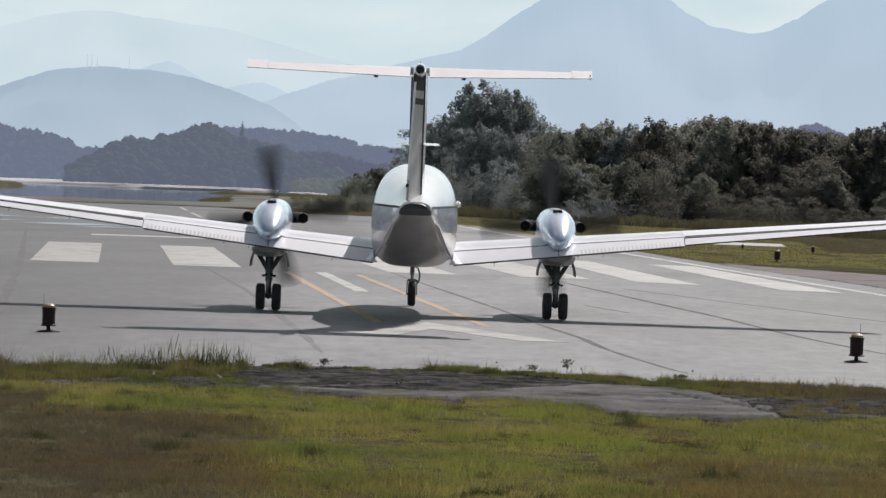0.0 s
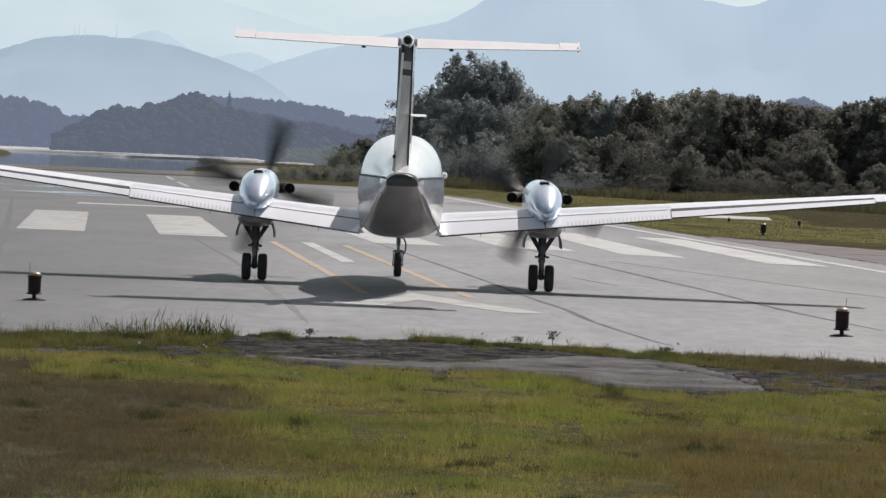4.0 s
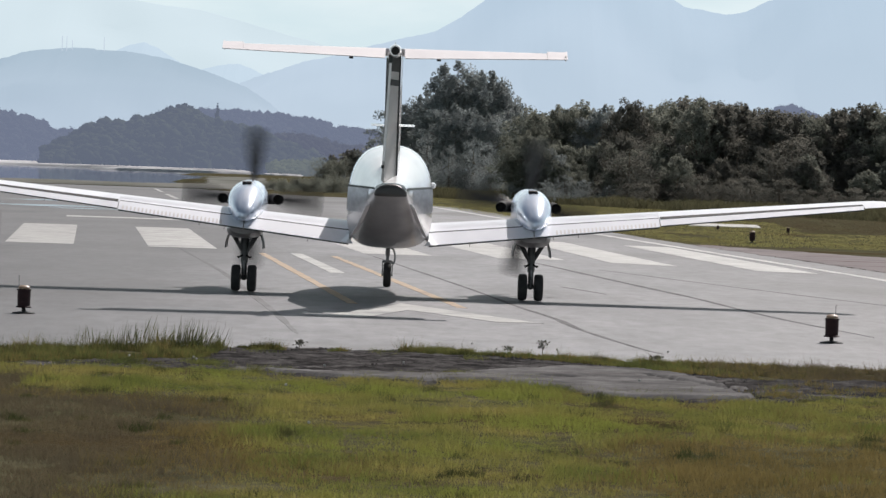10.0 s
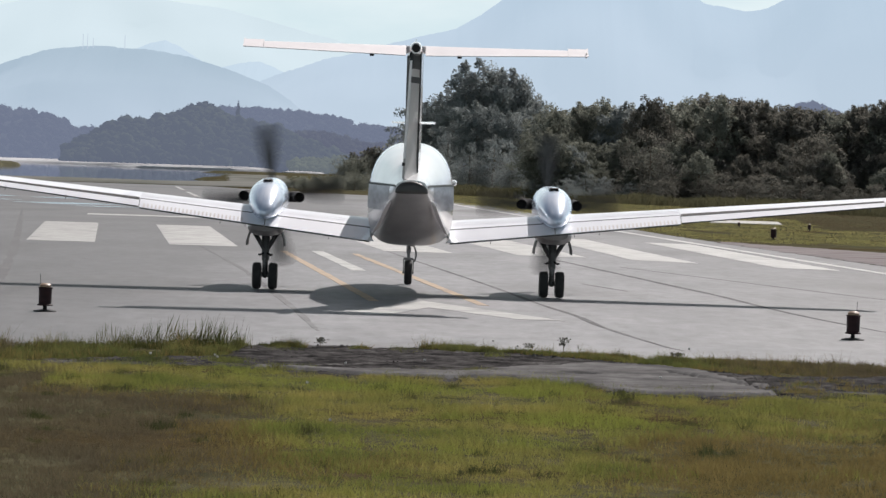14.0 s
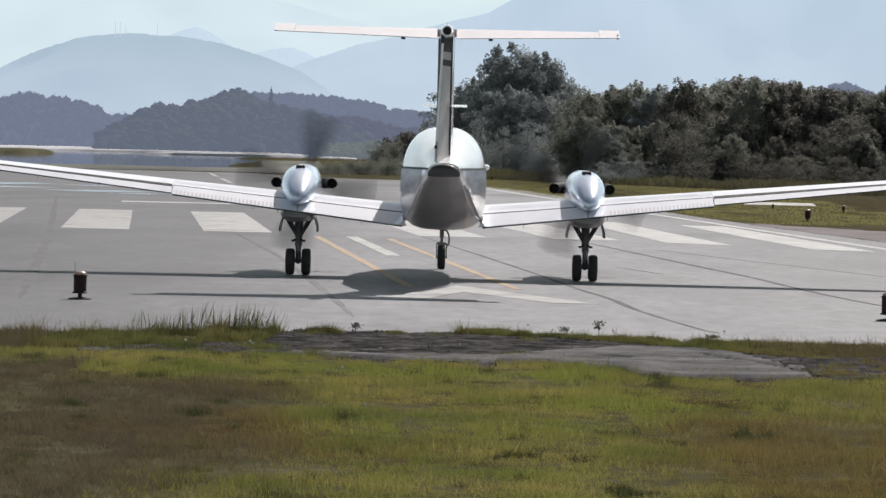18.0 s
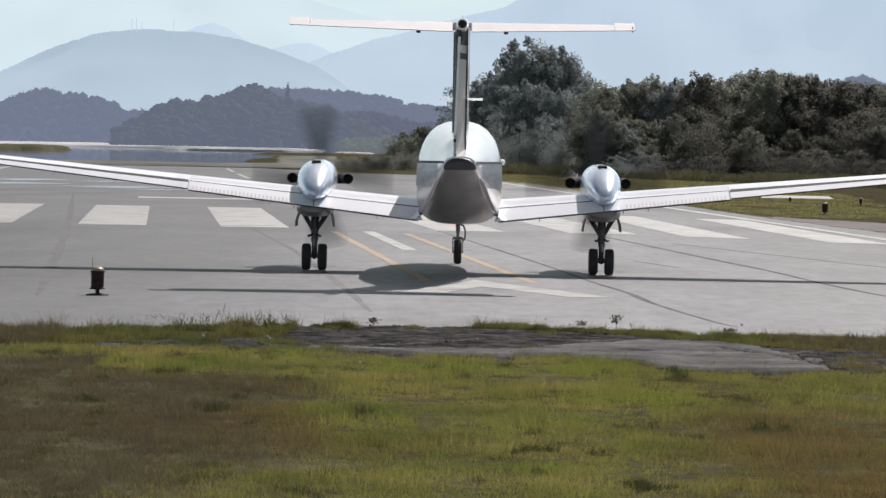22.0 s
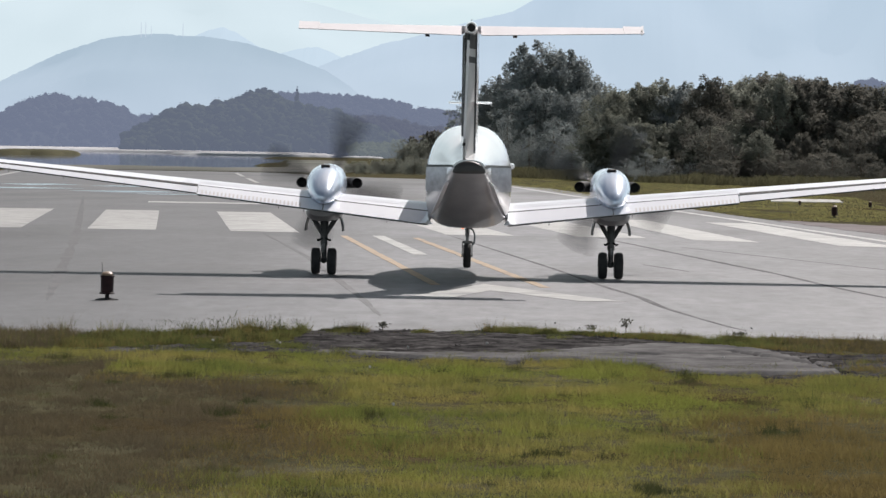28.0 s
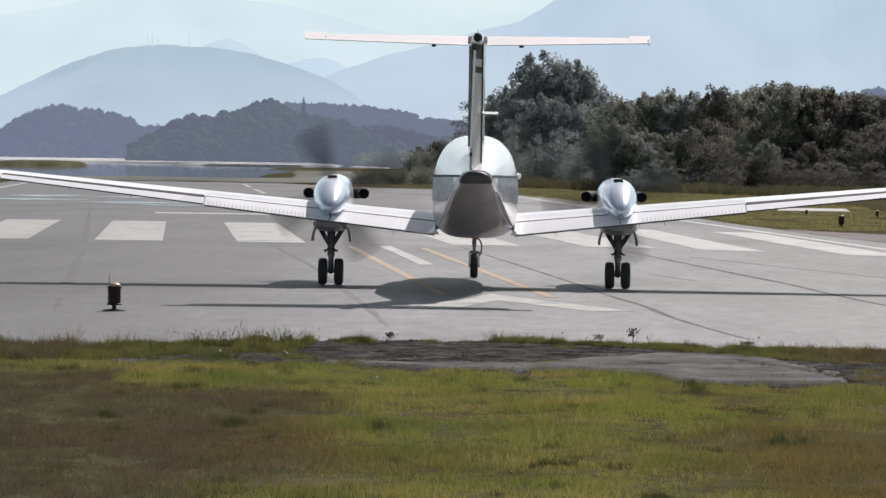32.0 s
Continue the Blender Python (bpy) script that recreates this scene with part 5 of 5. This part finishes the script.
    # loose tufts on the track
    spots = [(0.75, 46.5), (0.2, 47.5), (4.2, 41.9), (4.6, 42.8), (3.9, 40.9), (-0.3, 47.2), (-1.9, 46.6)]
    for _ in range(34):
        x = rng.uniform(-4.6, 6.0)
        spots.append((x, lawn_edge(x) + rng.uniform(0.0, 0.9)))
    for _ in range(1900):
        cx, cy = rng.choice(spots)
        row = (cx + rng.gauss(0, 0.1), cy + rng.gauss(0, 0.25), ground_height(cx, cy), 0.06 * rng.uniform(0.5, 1.3))
        (dry if cx > 3 and rng.random() < 0.6 else green).append(row)
    shade = {r: noise.noise((r[0] * 4.5, r[1] * 1.6, 31)) + max(0.0, 0.35 * (r[0] - 3.6)) for r in green}
    dark = [r for r in green if shade[r] > 0.12]
    green = [r for r in green if shade[r] <= 0.12]
    tagged(grass_mesh("dark_verge_grass", dark, 9, 0.0034, 0.08, 0.4, 12, M_GRASS_TALL), "dark green grass clumps along the asphalt edge", "grass", kind="stuff")
    tagged(grass_mesh("verge_grass", green, 9, 0.0036, 0.09, 0.4, 3, M_GRASS_VERGE), "ragged strip of green grass along the asphalt edge", "grass", kind="stuff")
    tagged(grass_mesh("dry_verge_grass", dry, 9, 0.0036, 0.09, 0.4, 4, M_GRASS_DRY), "brown withered grass along the asphalt edge", "grass", kind="stuff")
    rows, brown = [], []
    for _ in range(30000):
        y = 118 + 190 * rng.random() ** 1.3
        u0 = EDGE_U + 0.6 - math.tan(AXIS) * (y - 100)
        x = rng.uniform(u0, u0 + 8 + y * 0.15)
        if y < 131 and x > 8.5 or noise.noise((x * 0.4, y * 0.1, 3)) > 0.45:
            continue
        (brown if y > 168 + 10 * noise.noise((x * 0.2, y * 0.05, 9)) and x > 9.5 + 0.045 * y + 2 * noise.noise((x * 0.3, y * 0.08, 10)) else rows).append((x, y, 0.0, 0.05 + 0.03 * noise.noise((x * 0.8, y * 0.2, 4))))
    tagged(grass_mesh("field_grass", rows, 7, 0.013, 0.4, 0.5, 5, M_GRASS_FIELD), "yellow-green mown grass beside the runway", "grass", kind="stuff")
    tagged(grass_mesh("brown_field_grass", brown, 8, 0.013, 0.45, 0.5, 9, M_GRASS_WORN), "dark brown rough grass beyond the mown strip", "grass", kind="stuff")
    verts, faces = [], []
    for _ in range(12000):
        x = rng.uniform(-3, 52)
        y = 258 + rng.uniform(-14, 30) + (25 - x) * 2.6
        blades(verts, faces, x, y, 0.0, 9, 0.55 + 0.45 * noise.noise((x * 0.3, y * 0.1, 2)) + 0.3 * noise.noise((x * 1.3, y * 0.4, 3)), 0.6, 0.026, rng, 0.3)
    tagged(new("reed_bed", quick("reed_bed", verts, faces, M_REED)), "dull green reeds in front of the trees", "reeds", kind="stuff")
    # clods of earth and stones on the track
    verts, faces = [], []
    for _ in range(6500):
        x = rng.uniform(-5.0, 7.5)
        e0, e1 = lawn_edge(x), verge_near(x) if x < -2.4 or x > 0.9 else verge_far(x)
        y = e1 - rng.random() ** 2 * 1.8 if rng.random() < 0.6 else rng.uniform(e0, e1)
        if not on_track(x, y):
            continue
        r = 0.006 + (0.05 if y > e1 - 0.35 and -2.4 < x < 3.5 else 0.03) * rng.random() ** 3
        i = len(verts)
        for a, e in ((0, -0.3), (1.57, -0.2), (3.14, -0.3), (4.71, -0.25)):
            k = r * rng.uniform(0.7, 1.4)
            verts.append((x + k * math.cos(a), y + k * math.sin(a), ground_height(x, y) + 0.004 + r * e))
        verts.append((x + rng.uniform(-0.3, 0.3) * r, y, ground_height(x, y) + 0.004 + r * rng.uniform(0.4, 0.8)))
        for k in range(4):
            faces.append((i + k, i + (k + 1) % 4, i + 4))
    tagged(new("earth_clods", quick("earth_clods", verts, faces, M_CLOD)), "loose dark clods and stones on the track", "clods", kind="stuff")


build_lawn()


def build_tuft(seed, h, n):
    rng = random.Random(seed)
    verts, faces = [], []
    blades(verts, faces, 0, 0, 0, n, h, 0.18, 0.0011, rng, 0.07)
    blades(verts, faces, 0, 0, 0, n, h * 0.6, 0.2, 0.0013, rng, 0.12)
    blades(verts, faces, 0, 0, 0, n, h * 0.33, 0.22, 0.0020, rng, 0.25)
    return quick("grass_tuft", verts, faces, M_GRASS_TALL)


tufts = []
trng = random.Random(5)
for i in range(30):
    f = i / 29
    x = -5.4 + 2.95 * f ** 0.75 + trng.uniform(-0.06, 0.06)
    tall = float(np.interp(x, (-5.4, -4.4, -4.1, -3.2, -2.4), (0.18, 0.17, 0.24, 0.33, 0.42)))
    ob = new("grass_tuft", build_tuft(40 + i, tall * trng.uniform(0.7, 1.15), 32 if x > -4.2 else 14))
    ob.location = (x, verge_far(x) - trng.uniform(0.1, 0.7), 0.0)
    tagged(ob, "tall green grass tuft swaying at the asphalt edge", "grass tuft", "tall grass tufts", "stuff")
    tufts.append(ob)


# ---------------------------------------------------------------- trees
def build_tree(name, seed, h, w, leaves, material, trunk_share=0.22, leaf=0.145, cone=0.0):
    """A tapered trunk with limbs and a crown of many small leaf sprays in uneven masses; height h, width w."""
    rng = random.Random(seed)
    tree = holder(name)
    bm = bmesh.new()
    top = Vector((rng.uniform(-0.3, 0.3), rng.uniform(-0.3, 0.3), h * 0.75))
    add_rod(bm, (0, 0, -0.1), top * 0.5, 0.03 * h, 0.02 * h, 9)
    add_rod(bm, top * 0.5, top, 0.02 * h, 0.006 * h, 8)
    # sprays of leaves at the ends of twigs, in a lumpy crown with a ragged top
    off = Vector((seed * 7.3, seed * 3.1, seed * 1.7))
    base = trunk_share * 0.55 * h
    half = (h - base) / 2
    sprays = []
    while len(sprays) < 150:
        d = Vector((rng.gauss(0, 1), rng.gauss(0, 1), rng.gauss(0, 1))).normalized()
        if trunk_share < 0.1:
            d.z = abs(d.z)
        reach = 0.80 + 0.30 * noise.noise(d * 1.3 + off) + 0.24 * noise.noise(d * 3.1 + off)
        slim = 1.0 - cone * 0.38 * max(-0.6, d.z)
        k = reach * rng.uniform(0.12, 1.0) ** 0.42
        c = Vector((d.x * w / 2 * k * slim, d.y * w / 2 * k * slim, base + (2 * half * d.z * min(1.0, k * 1.08) if trunk_share < 0.1 else half * (1 + d.z * min(1.0, k * 1.08)))))
        sprays.append((c, w * rng.uniform(0.035, 0.075) * (1.15 - 0.4 * k)))
        if len(sprays) % 6 == 0:
            add_rod(bm, top * rng.uniform(0.25, 0.8), c, 0.007 * h, 0.002 * h, 5)
    for k in range(14):
        a, r = rng.uniform(0, 6.283), w * rng.uniform(0.0, 0.30)
        z = base + 2 * half * (0.90 - 0.9 * (r / w) ** 1.5) * rng.uniform(0.92, 1.05)
        c = Vector((r * math.cos(a), r * math.sin(a), z))
        for m in range(3):
            sprays.append((c + Vector((rng.uniform(-0.01, 0.01) * w, 0, m * 0.022 * h)), w * (0.028 - 0.007 * m)))
    part("trunk", bm, M_BARK, tree)
    verts, faces, normals = [], [], []
    picks = rng.choices(range(len(sprays)), [r ** 1.7 for _, r in sprays], k=leaves)
    mid = Vector((0, 0, base + half * 0.9))
    for k in picks:
        c, r = sprays[k]
        d = Vector((rng.gauss(0, 1), rng.gauss(0, 1), rng.gauss(0, 0.8)))
        d = d / max(1.0, d.length / 1.7)
        p = c + d * r * 0.85
        s = leaf * rng.uniform(0.45, 1.15)
        t1 = Vector((rng.uniform(-1, 1), rng.uniform(-1, 1), rng.uniform(-0.7, 0.7))).normalized() * s
        t2 = t1.cross(Vector((rng.uniform(-1, 1), rng.uniform(-1, 1), rng.uniform(-1, 1)))).normalized() * s * 0.6
        i = len(verts)
        verts.extend([p - t1 - t2, p + t1 - t2 * 0.4, p + t2 * 1.4])
        # leaves turn their faces outwards and up
        flat_n = t1.cross(t2).normalized()
        out = (p - mid).normalized() * 0.6 + d.normalized() * 0.4
        faces.append((i, i + 1, i + 2) if flat_n.dot(out) > 0 else (i, i + 2, i + 1))
        nv = (out + Vector((0, 0, 0.08)) + flat_n * (0.5 if flat_n.dot(out) > 0 else -0.5)).normalized()
        normals.extend([nv, nv, nv])
    me = quick("crown", verts, faces, material)
    me.polygons.foreach_set("use_smooth", [True] * len(faces))
    me.normals_split_custom_set_from_vertices(normals)
    crown = new("crown", me)
    crown.parent = tree
    return tree


TREES = [build_tree("tree", 1, 10, 8.5, 22000, M_LEAF, leaf=0.12, cone=0.6), build_tree("tree", 2, 10, 8, 16000, M_LEAF_DARK), build_tree("tree", 3, 10, 9.5, 17000, M_LEAF, leaf=0.135), build_tree("tree", 4, 10, 6.5, 13000, M_LEAF_DARK, 0.12, cone=0.5), build_tree("tree", 5, 10, 13, 11000, M_LEAF_DARK, 0.05), build_tree("tree", 6, 10, 7, 11000, M_LEAF, 0.15), build_tree("shrub", 7, 10, 12, 3500, M_LEAF, 0.05, leaf=0.24)]
TREES += [build_tree("tree", 11, 10, 8.5, 22000, M_LEAF_HAZE, leaf=0.12, cone=0.6), build_tree("tree", 12, 10, 8.5, 15000, M_LEAF_HAZE), build_tree("tree", 13, 10, 13, 9000, M_LEAF_HAZE, 0.05)]
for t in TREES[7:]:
    tagged(t, "broadleaf tree by the runway end, haze in its leaf colour", "tree", "trees at the runway end")
for t in TREES[:6]:
    tagged(t, "dense dark green broadleaf tree at the forest edge", "tree", "forest edge trees")
tagged(TREES[6], "low olive green shrub on the lagoon shore", "shrub", "shore shrubs")


def plant(u, dist, h, turn, wide=1.0):
    s = h / 10
    return pose((u - 784) * dist * K, dist, 0, 0, 0, turn) @ Matrix.Diagonal((s * wide, s * wide, s, 1))


placed = set()


def put_tree(kind, u, dist, v, turn, wide=1.0):
    h = v * dist * K + EYE
    m = plant(u, dist, h, turn, wide)
    if kind not in placed:
        placed.add(kind)
        TREES[kind].matrix_world = m
        return TREES[kind]
    ob = copy_thing(TREES[kind], Matrix())
    ob.matrix_basis = m
    return ob


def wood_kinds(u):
    """Haze is put into leaf colour: paler trees near the runway's end, darker ones farther along the wood."""
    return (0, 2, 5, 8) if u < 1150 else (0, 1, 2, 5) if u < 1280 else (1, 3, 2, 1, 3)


frng = random.Random(21)
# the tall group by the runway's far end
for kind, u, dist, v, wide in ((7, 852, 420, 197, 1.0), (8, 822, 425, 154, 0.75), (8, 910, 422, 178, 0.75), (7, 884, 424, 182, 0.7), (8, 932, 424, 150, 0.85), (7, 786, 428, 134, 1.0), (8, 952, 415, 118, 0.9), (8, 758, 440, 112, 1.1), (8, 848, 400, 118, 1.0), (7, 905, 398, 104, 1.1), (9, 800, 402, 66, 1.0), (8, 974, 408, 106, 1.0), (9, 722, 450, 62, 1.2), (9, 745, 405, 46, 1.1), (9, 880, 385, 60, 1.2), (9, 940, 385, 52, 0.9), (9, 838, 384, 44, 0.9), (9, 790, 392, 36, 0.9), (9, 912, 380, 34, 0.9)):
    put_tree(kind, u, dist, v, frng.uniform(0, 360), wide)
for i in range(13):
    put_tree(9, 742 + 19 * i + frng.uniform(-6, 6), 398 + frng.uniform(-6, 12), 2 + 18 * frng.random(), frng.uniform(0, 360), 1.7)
# the forest edge
CREST = ((960, 117), (1003, 113), (1028, 114), (1052, 135), (1073, 132), (1101, 116), (1126, 129), (1157, 131), (1181, 124), (1224, 131), (1255, 150), (1279, 147), (1311, 136), (1347, 138), (1409, 130), (1453, 124), (1484, 119), (1502, 132), (1557, 140), (1700, 140))
for i in range(52):
    u = 985 + 13.9 * i + frng.uniform(-5, 5)
    v = steps(CREST, u) - (0, 5, 12)[i % 3] + frng.uniform(-4, 7)
    put_tree(frng.choice(wood_kinds(u)), u, 304 + 9 * ((i * 2) % 3) + frng.uniform(-4, 4), v, frng.uniform(0, 360), frng.uniform(0.8, 1.25))
for i in range(44):
    u = 960 + 16.5 * i + frng.uniform(-10, 10)
    put_tree(frng.choice((8, 5, 0) if u < 1120 else (4, 5, 2) if u < 1260 else (4, 5, 3, 1)), u, 296 + frng.uniform(-6, 5), 20 + 60 * frng.random() ** 1.5, frng.uniform(0, 360), frng.uniform(0.8, 1.5))
for i in range(22):
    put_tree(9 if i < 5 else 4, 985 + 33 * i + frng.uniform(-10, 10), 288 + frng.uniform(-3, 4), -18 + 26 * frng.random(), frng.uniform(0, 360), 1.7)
# low shrubs at the runway's far end
for i in range(16):
    u = 520 + 9 * i + frng.uniform(-5, 5)
    put_tree(6, u, 322 + frng.uniform(-8, 30), -30 + 0.11 * (u - 520) + frng.uniform(-6, 5), frng.uniform(0, 360), 1.6)
# low trees on the shore behind the left engine
for i in range(12):
    u = 615 + 11 * i + frng.uniform(-6, 6)
    put_tree(frng.choice((6, 6, 3)), u, 560 + frng.uniform(-20, 20), 12 + 3.6 * i + frng.uniform(-8, 8), frng.uniform(0, 360), 1.1)


# ---------------------------------------------------------------- a sand bank, banks added for water glare, and islets in the lagoon
def bank(name, x, y, w, d, material, label, z=0.05):
    bm = bmesh.new()
    rings = []
    for k, h in ((1.0, -0.40), (0.93, z * 0.35), (0.8, z * 0.8), (0.4, z), (0.02, z)):
        rr = []
        for i in range(48):
            a = 2 * math.pi * i / 48
            r = k * (1 + 0.25 * noise.noise((math.cos(a) * 2, math.sin(a) * 2, x)))
            zz = h + (0.35 * z * noise.noise((a * 3, k * 4, x)) if h > 0 else 0)
            rr.append(Vector((x + w / 2 * r * math.cos(a), y + d / 2 * r * math.sin(a), zz)))
        rings.append(rr)
    add_loft(bm, rings, caps=False)
    ob = part(name, bm, material)
    tagged(ob, label, "bank", kind="structure")


# banks 1, 3 and 4 are added to paint in bright water glare
bank("glare_bank_1", -95, 1090, 95, 16, M_BANK, "pale low bank added for water glare at the hill's foot", 0.3)
bank("sand_bank_2", -29, 800, 9, 14, M_BANK, "pale low sand bank in the lagoon", 0.25)
bank("glare_bank_3", -175, 1450, 150, 200, M_BANK, "pale low bank added for water glare before the headland", 0.3)
bank("glare_bank_4", -62, 930, 40, 8, M_BANK, "pale low bank added for water glare at the hill's foot", 0.2)
bank("grass_islet_1", -98, 790, 18, 50, M_REED, "low grassy islet in the lagoon", 0.6)


# ---------------------------------------------------------------- small things
def build_weed(name, seed, h):
    rng = random.Random(seed)
    weed = holder(name)
    bm = bmesh.new()
    add_rod(bm, (0, 0, 0), (0.01, 0, h), 0.005, 0.003, 6)
    add_rod(bm, (0, 0, h * 0.3), (0.04, 0.01, h * 0.8), 0.004, 0.002, 6)
    part("stalk", bm, M_BARK, weed)
    verts, faces = [], []
    for _ in range(60):
        c = Vector((rng.gauss(0, 0.035), rng.gauss(0, 0.03), h * rng.uniform(0.55, 1.1)))
        a = Vector((rng.uniform(-1, 1), rng.uniform(-1, 1), rng.uniform(-1, 1))).normalized() * 0.022
        b = a.cross(Vector((rng.uniform(-1, 1), rng.uniform(-1, 1), 1))).normalized() * 0.012
        i = len(verts)
        verts.extend([c - a, c + b, c + a, c - b])
        faces.append((i, i + 1, i + 2, i + 3))
    fl = new("leaves", quick("leaves", verts, faces, M_LEAF_DARK))
    fl.parent = weed
    return weed


for i, (x, y, h) in enumerate(((1.66, 48.0, 0.18), (1.22, 48.1, 0.09), (-1.42, 47.3, 0.12), (3.1, 47.6, 0.06))):
    w = tagged(build_weed("weed", i, h), "small dark leafy weed growing at the asphalt edge", "weed", "weeds at the edge")
    w.matrix_world = pose(x, y, 0, 0, 0, 70 * i)


def build_slab():
    slab = holder("concrete_slab", pose(15.1, 184, 0, 0, 0, -4))
    bm = bmesh.new()
    add_box(bm, (0, 3, 0.004), (3.5, 11, 0.06))
    bmesh.ops.bevel(bm, geom=bm.edges[:], offset=0.012, segments=2, affect="EDGES")
    part("cover", bm, M_CONCRETE, slab)
    tagged(slab, "flat pale concrete pad in the grass beside the runway", "concrete slab")


build_slab()


def build_heap():
    bm = bmesh.new()
    for dx, r in ((0, 0.32), (0.5, 0.25), (-0.45, 0.22), (0.9, 0.15)):
        add_ball(bm, (dx, 0, 0.05), (r * 1.5, r, r), 12)
    ob = part("rubble_heap", bm, M_CONCRETE)
    ob.matrix_world = pose(12.2, 292, 1.0 - 0.9)
    tagged(ob, "small pale rubble heap among the reeds", "rubble heap")


build_heap()


for i, u in enumerate((148, 156, 166, 222)):
    bm = bmesh.new()
    d = 3990
    x, z = (u - 784) * d * K, EYE + 190 * d * K
    add_rod(bm, (x, d, z - 6), (x, d, z + (14 if i != 2 else 10)), 0.5, 0.3, 6)
    m = part("radio_mast", bm, M_MAST)
    tagged(m, "thin hazy radio mast on a far mountain top", "radio mast", "mountain masts")
srng = random.Random(3)
bm = bmesh.new()
bmesh.ops.create_icosphere(bm, subdivisions=1, radius=0.018)
for v in bm.verts:
    v.co *= srng.uniform(0.7, 1.2)
stone_mesh = link_mesh("white_stone", bm, M_CONCRETE, False)
for x, y in ((-2.55, 43.9), (-2.5, 43.5), (-3.3, 43.8), (-1.0, 43.0), (1.9, 49.4), (-0.1, 44.2), (2.55, 42.0), (3.4, 49.9), (-1.3, 39.0), (1.1, 49.2), (0.8, 50.5), (-0.9, 33.5)):
    st = new("white_stone", stone_mesh)
    st.matrix_world = pose(x, y, ground_height(x, y) + 0.055 if y < 42.5 else 0.05 if y < 47 else 0.016, 0, 0, 60 * x)
    tagged(st, "small pale stone lying by the runway edge", "stone", "pale stones")


# ---------------------------------------------------------------- what moves
def motions():
    # the aircraft dips its nose a little as the engines run up
    rows, strut = [], []
    for t, dx, dip in ((0, 0, 0.17), (14.5, 0, 0.15), (16.5, -0.01, -0.02), (18, -0.02, -0.1), (20, -0.025, -0.22), (23, -0.04, -0.28), (27, -0.04, -0.34), (32, -0.04, -0.34)):
        rows.append((t, pose(-0.50 + dx, 68.35, 0.007, dip, 0, 0.5)))
        strut.append((t, pose(0, 0, -5.05 * math.sin(radians(dip)))))
    walk(airplane, rows)
    walk(nose_leg, strut)
    # the rudder swings back towards the middle on its raked hinge
    hinge, axis = Vector((0, -5.62, 2.12)), Vector((0, -0.82, 2.12))
    walk(rudder, [(t, Matrix.Translation(hinge) @ Matrix.Rotation(radians(a), 4, axis) @ Matrix.Translation(-hinge)) for t, a in ((0, -9), (17.6, -9), (20.5, -5.5), (32, -5.5))])
    # blade phase in degrees clockwise from upright, second by second
    phase = ((0, -10), (1, 32), (2, -8), (3, -45), (6, -45), (7, 8), (8, -20), (9, 30), (10, 2), (11, -25), (12, -43), (13, 12), (14, -8), (17, -15), (18, 12), (19, -2), (20, -35), (21, -12), (22, -5), (23, -40), (24, -5), (27, -40), (28, 18), (29, 20), (30, 20), (31, -40), (32, -25))
    for side, prop, off in ((-1, propellers[0], 0), (1, propellers[1], 8)):
        total, out = phase[0][1], []
        for (t0, a), (t1, b) in zip(phase, phase[1:]):
            rate = 50 if t0 < 15 else 78
            n = (t1 - t0) * FPS
            turn = (b - a) + 90 * round((rate * n - (b - a)) / 90)
            for k in range(n):
                out.append((t0 + k / FPS, total + turn * k / n))
            total += turn
        out.append((32.0, total))
        walk(prop, [(t, pose(side * ENGINE_X, HUB_Y, HUB_Z, 0, a + off, 0)) for t, a in out])
    # grass in the propeller wash
    wrng = random.Random(8)
    for ob in tufts:
        p, ph = ob.location.copy(), wrng.uniform(0, 6.28)
        rows = []
        for k in range(65):
            t = k * 0.5
            calm = np.interp(t, (0, 4, 7, 10, 19.2, 20.0, 32), (30, 36, 26, 12, 10, 66, 72))
            tilt = np.interp(t, (0, 7, 10, 19.2, 20.0, 32), (5, 4, 9, 9, 4, 6))
            bend = calm + 6 * math.sin(t * 3.1 + ph) + 3 * math.sin(t * 5.3 + 2 * ph)
            rows.append((t, pose(p.x, p.y, p.z, float(bend), float(tilt) + 4 * math.sin(t * 2.3 + ph), 0)))
        walk(ob, rows)


motions()
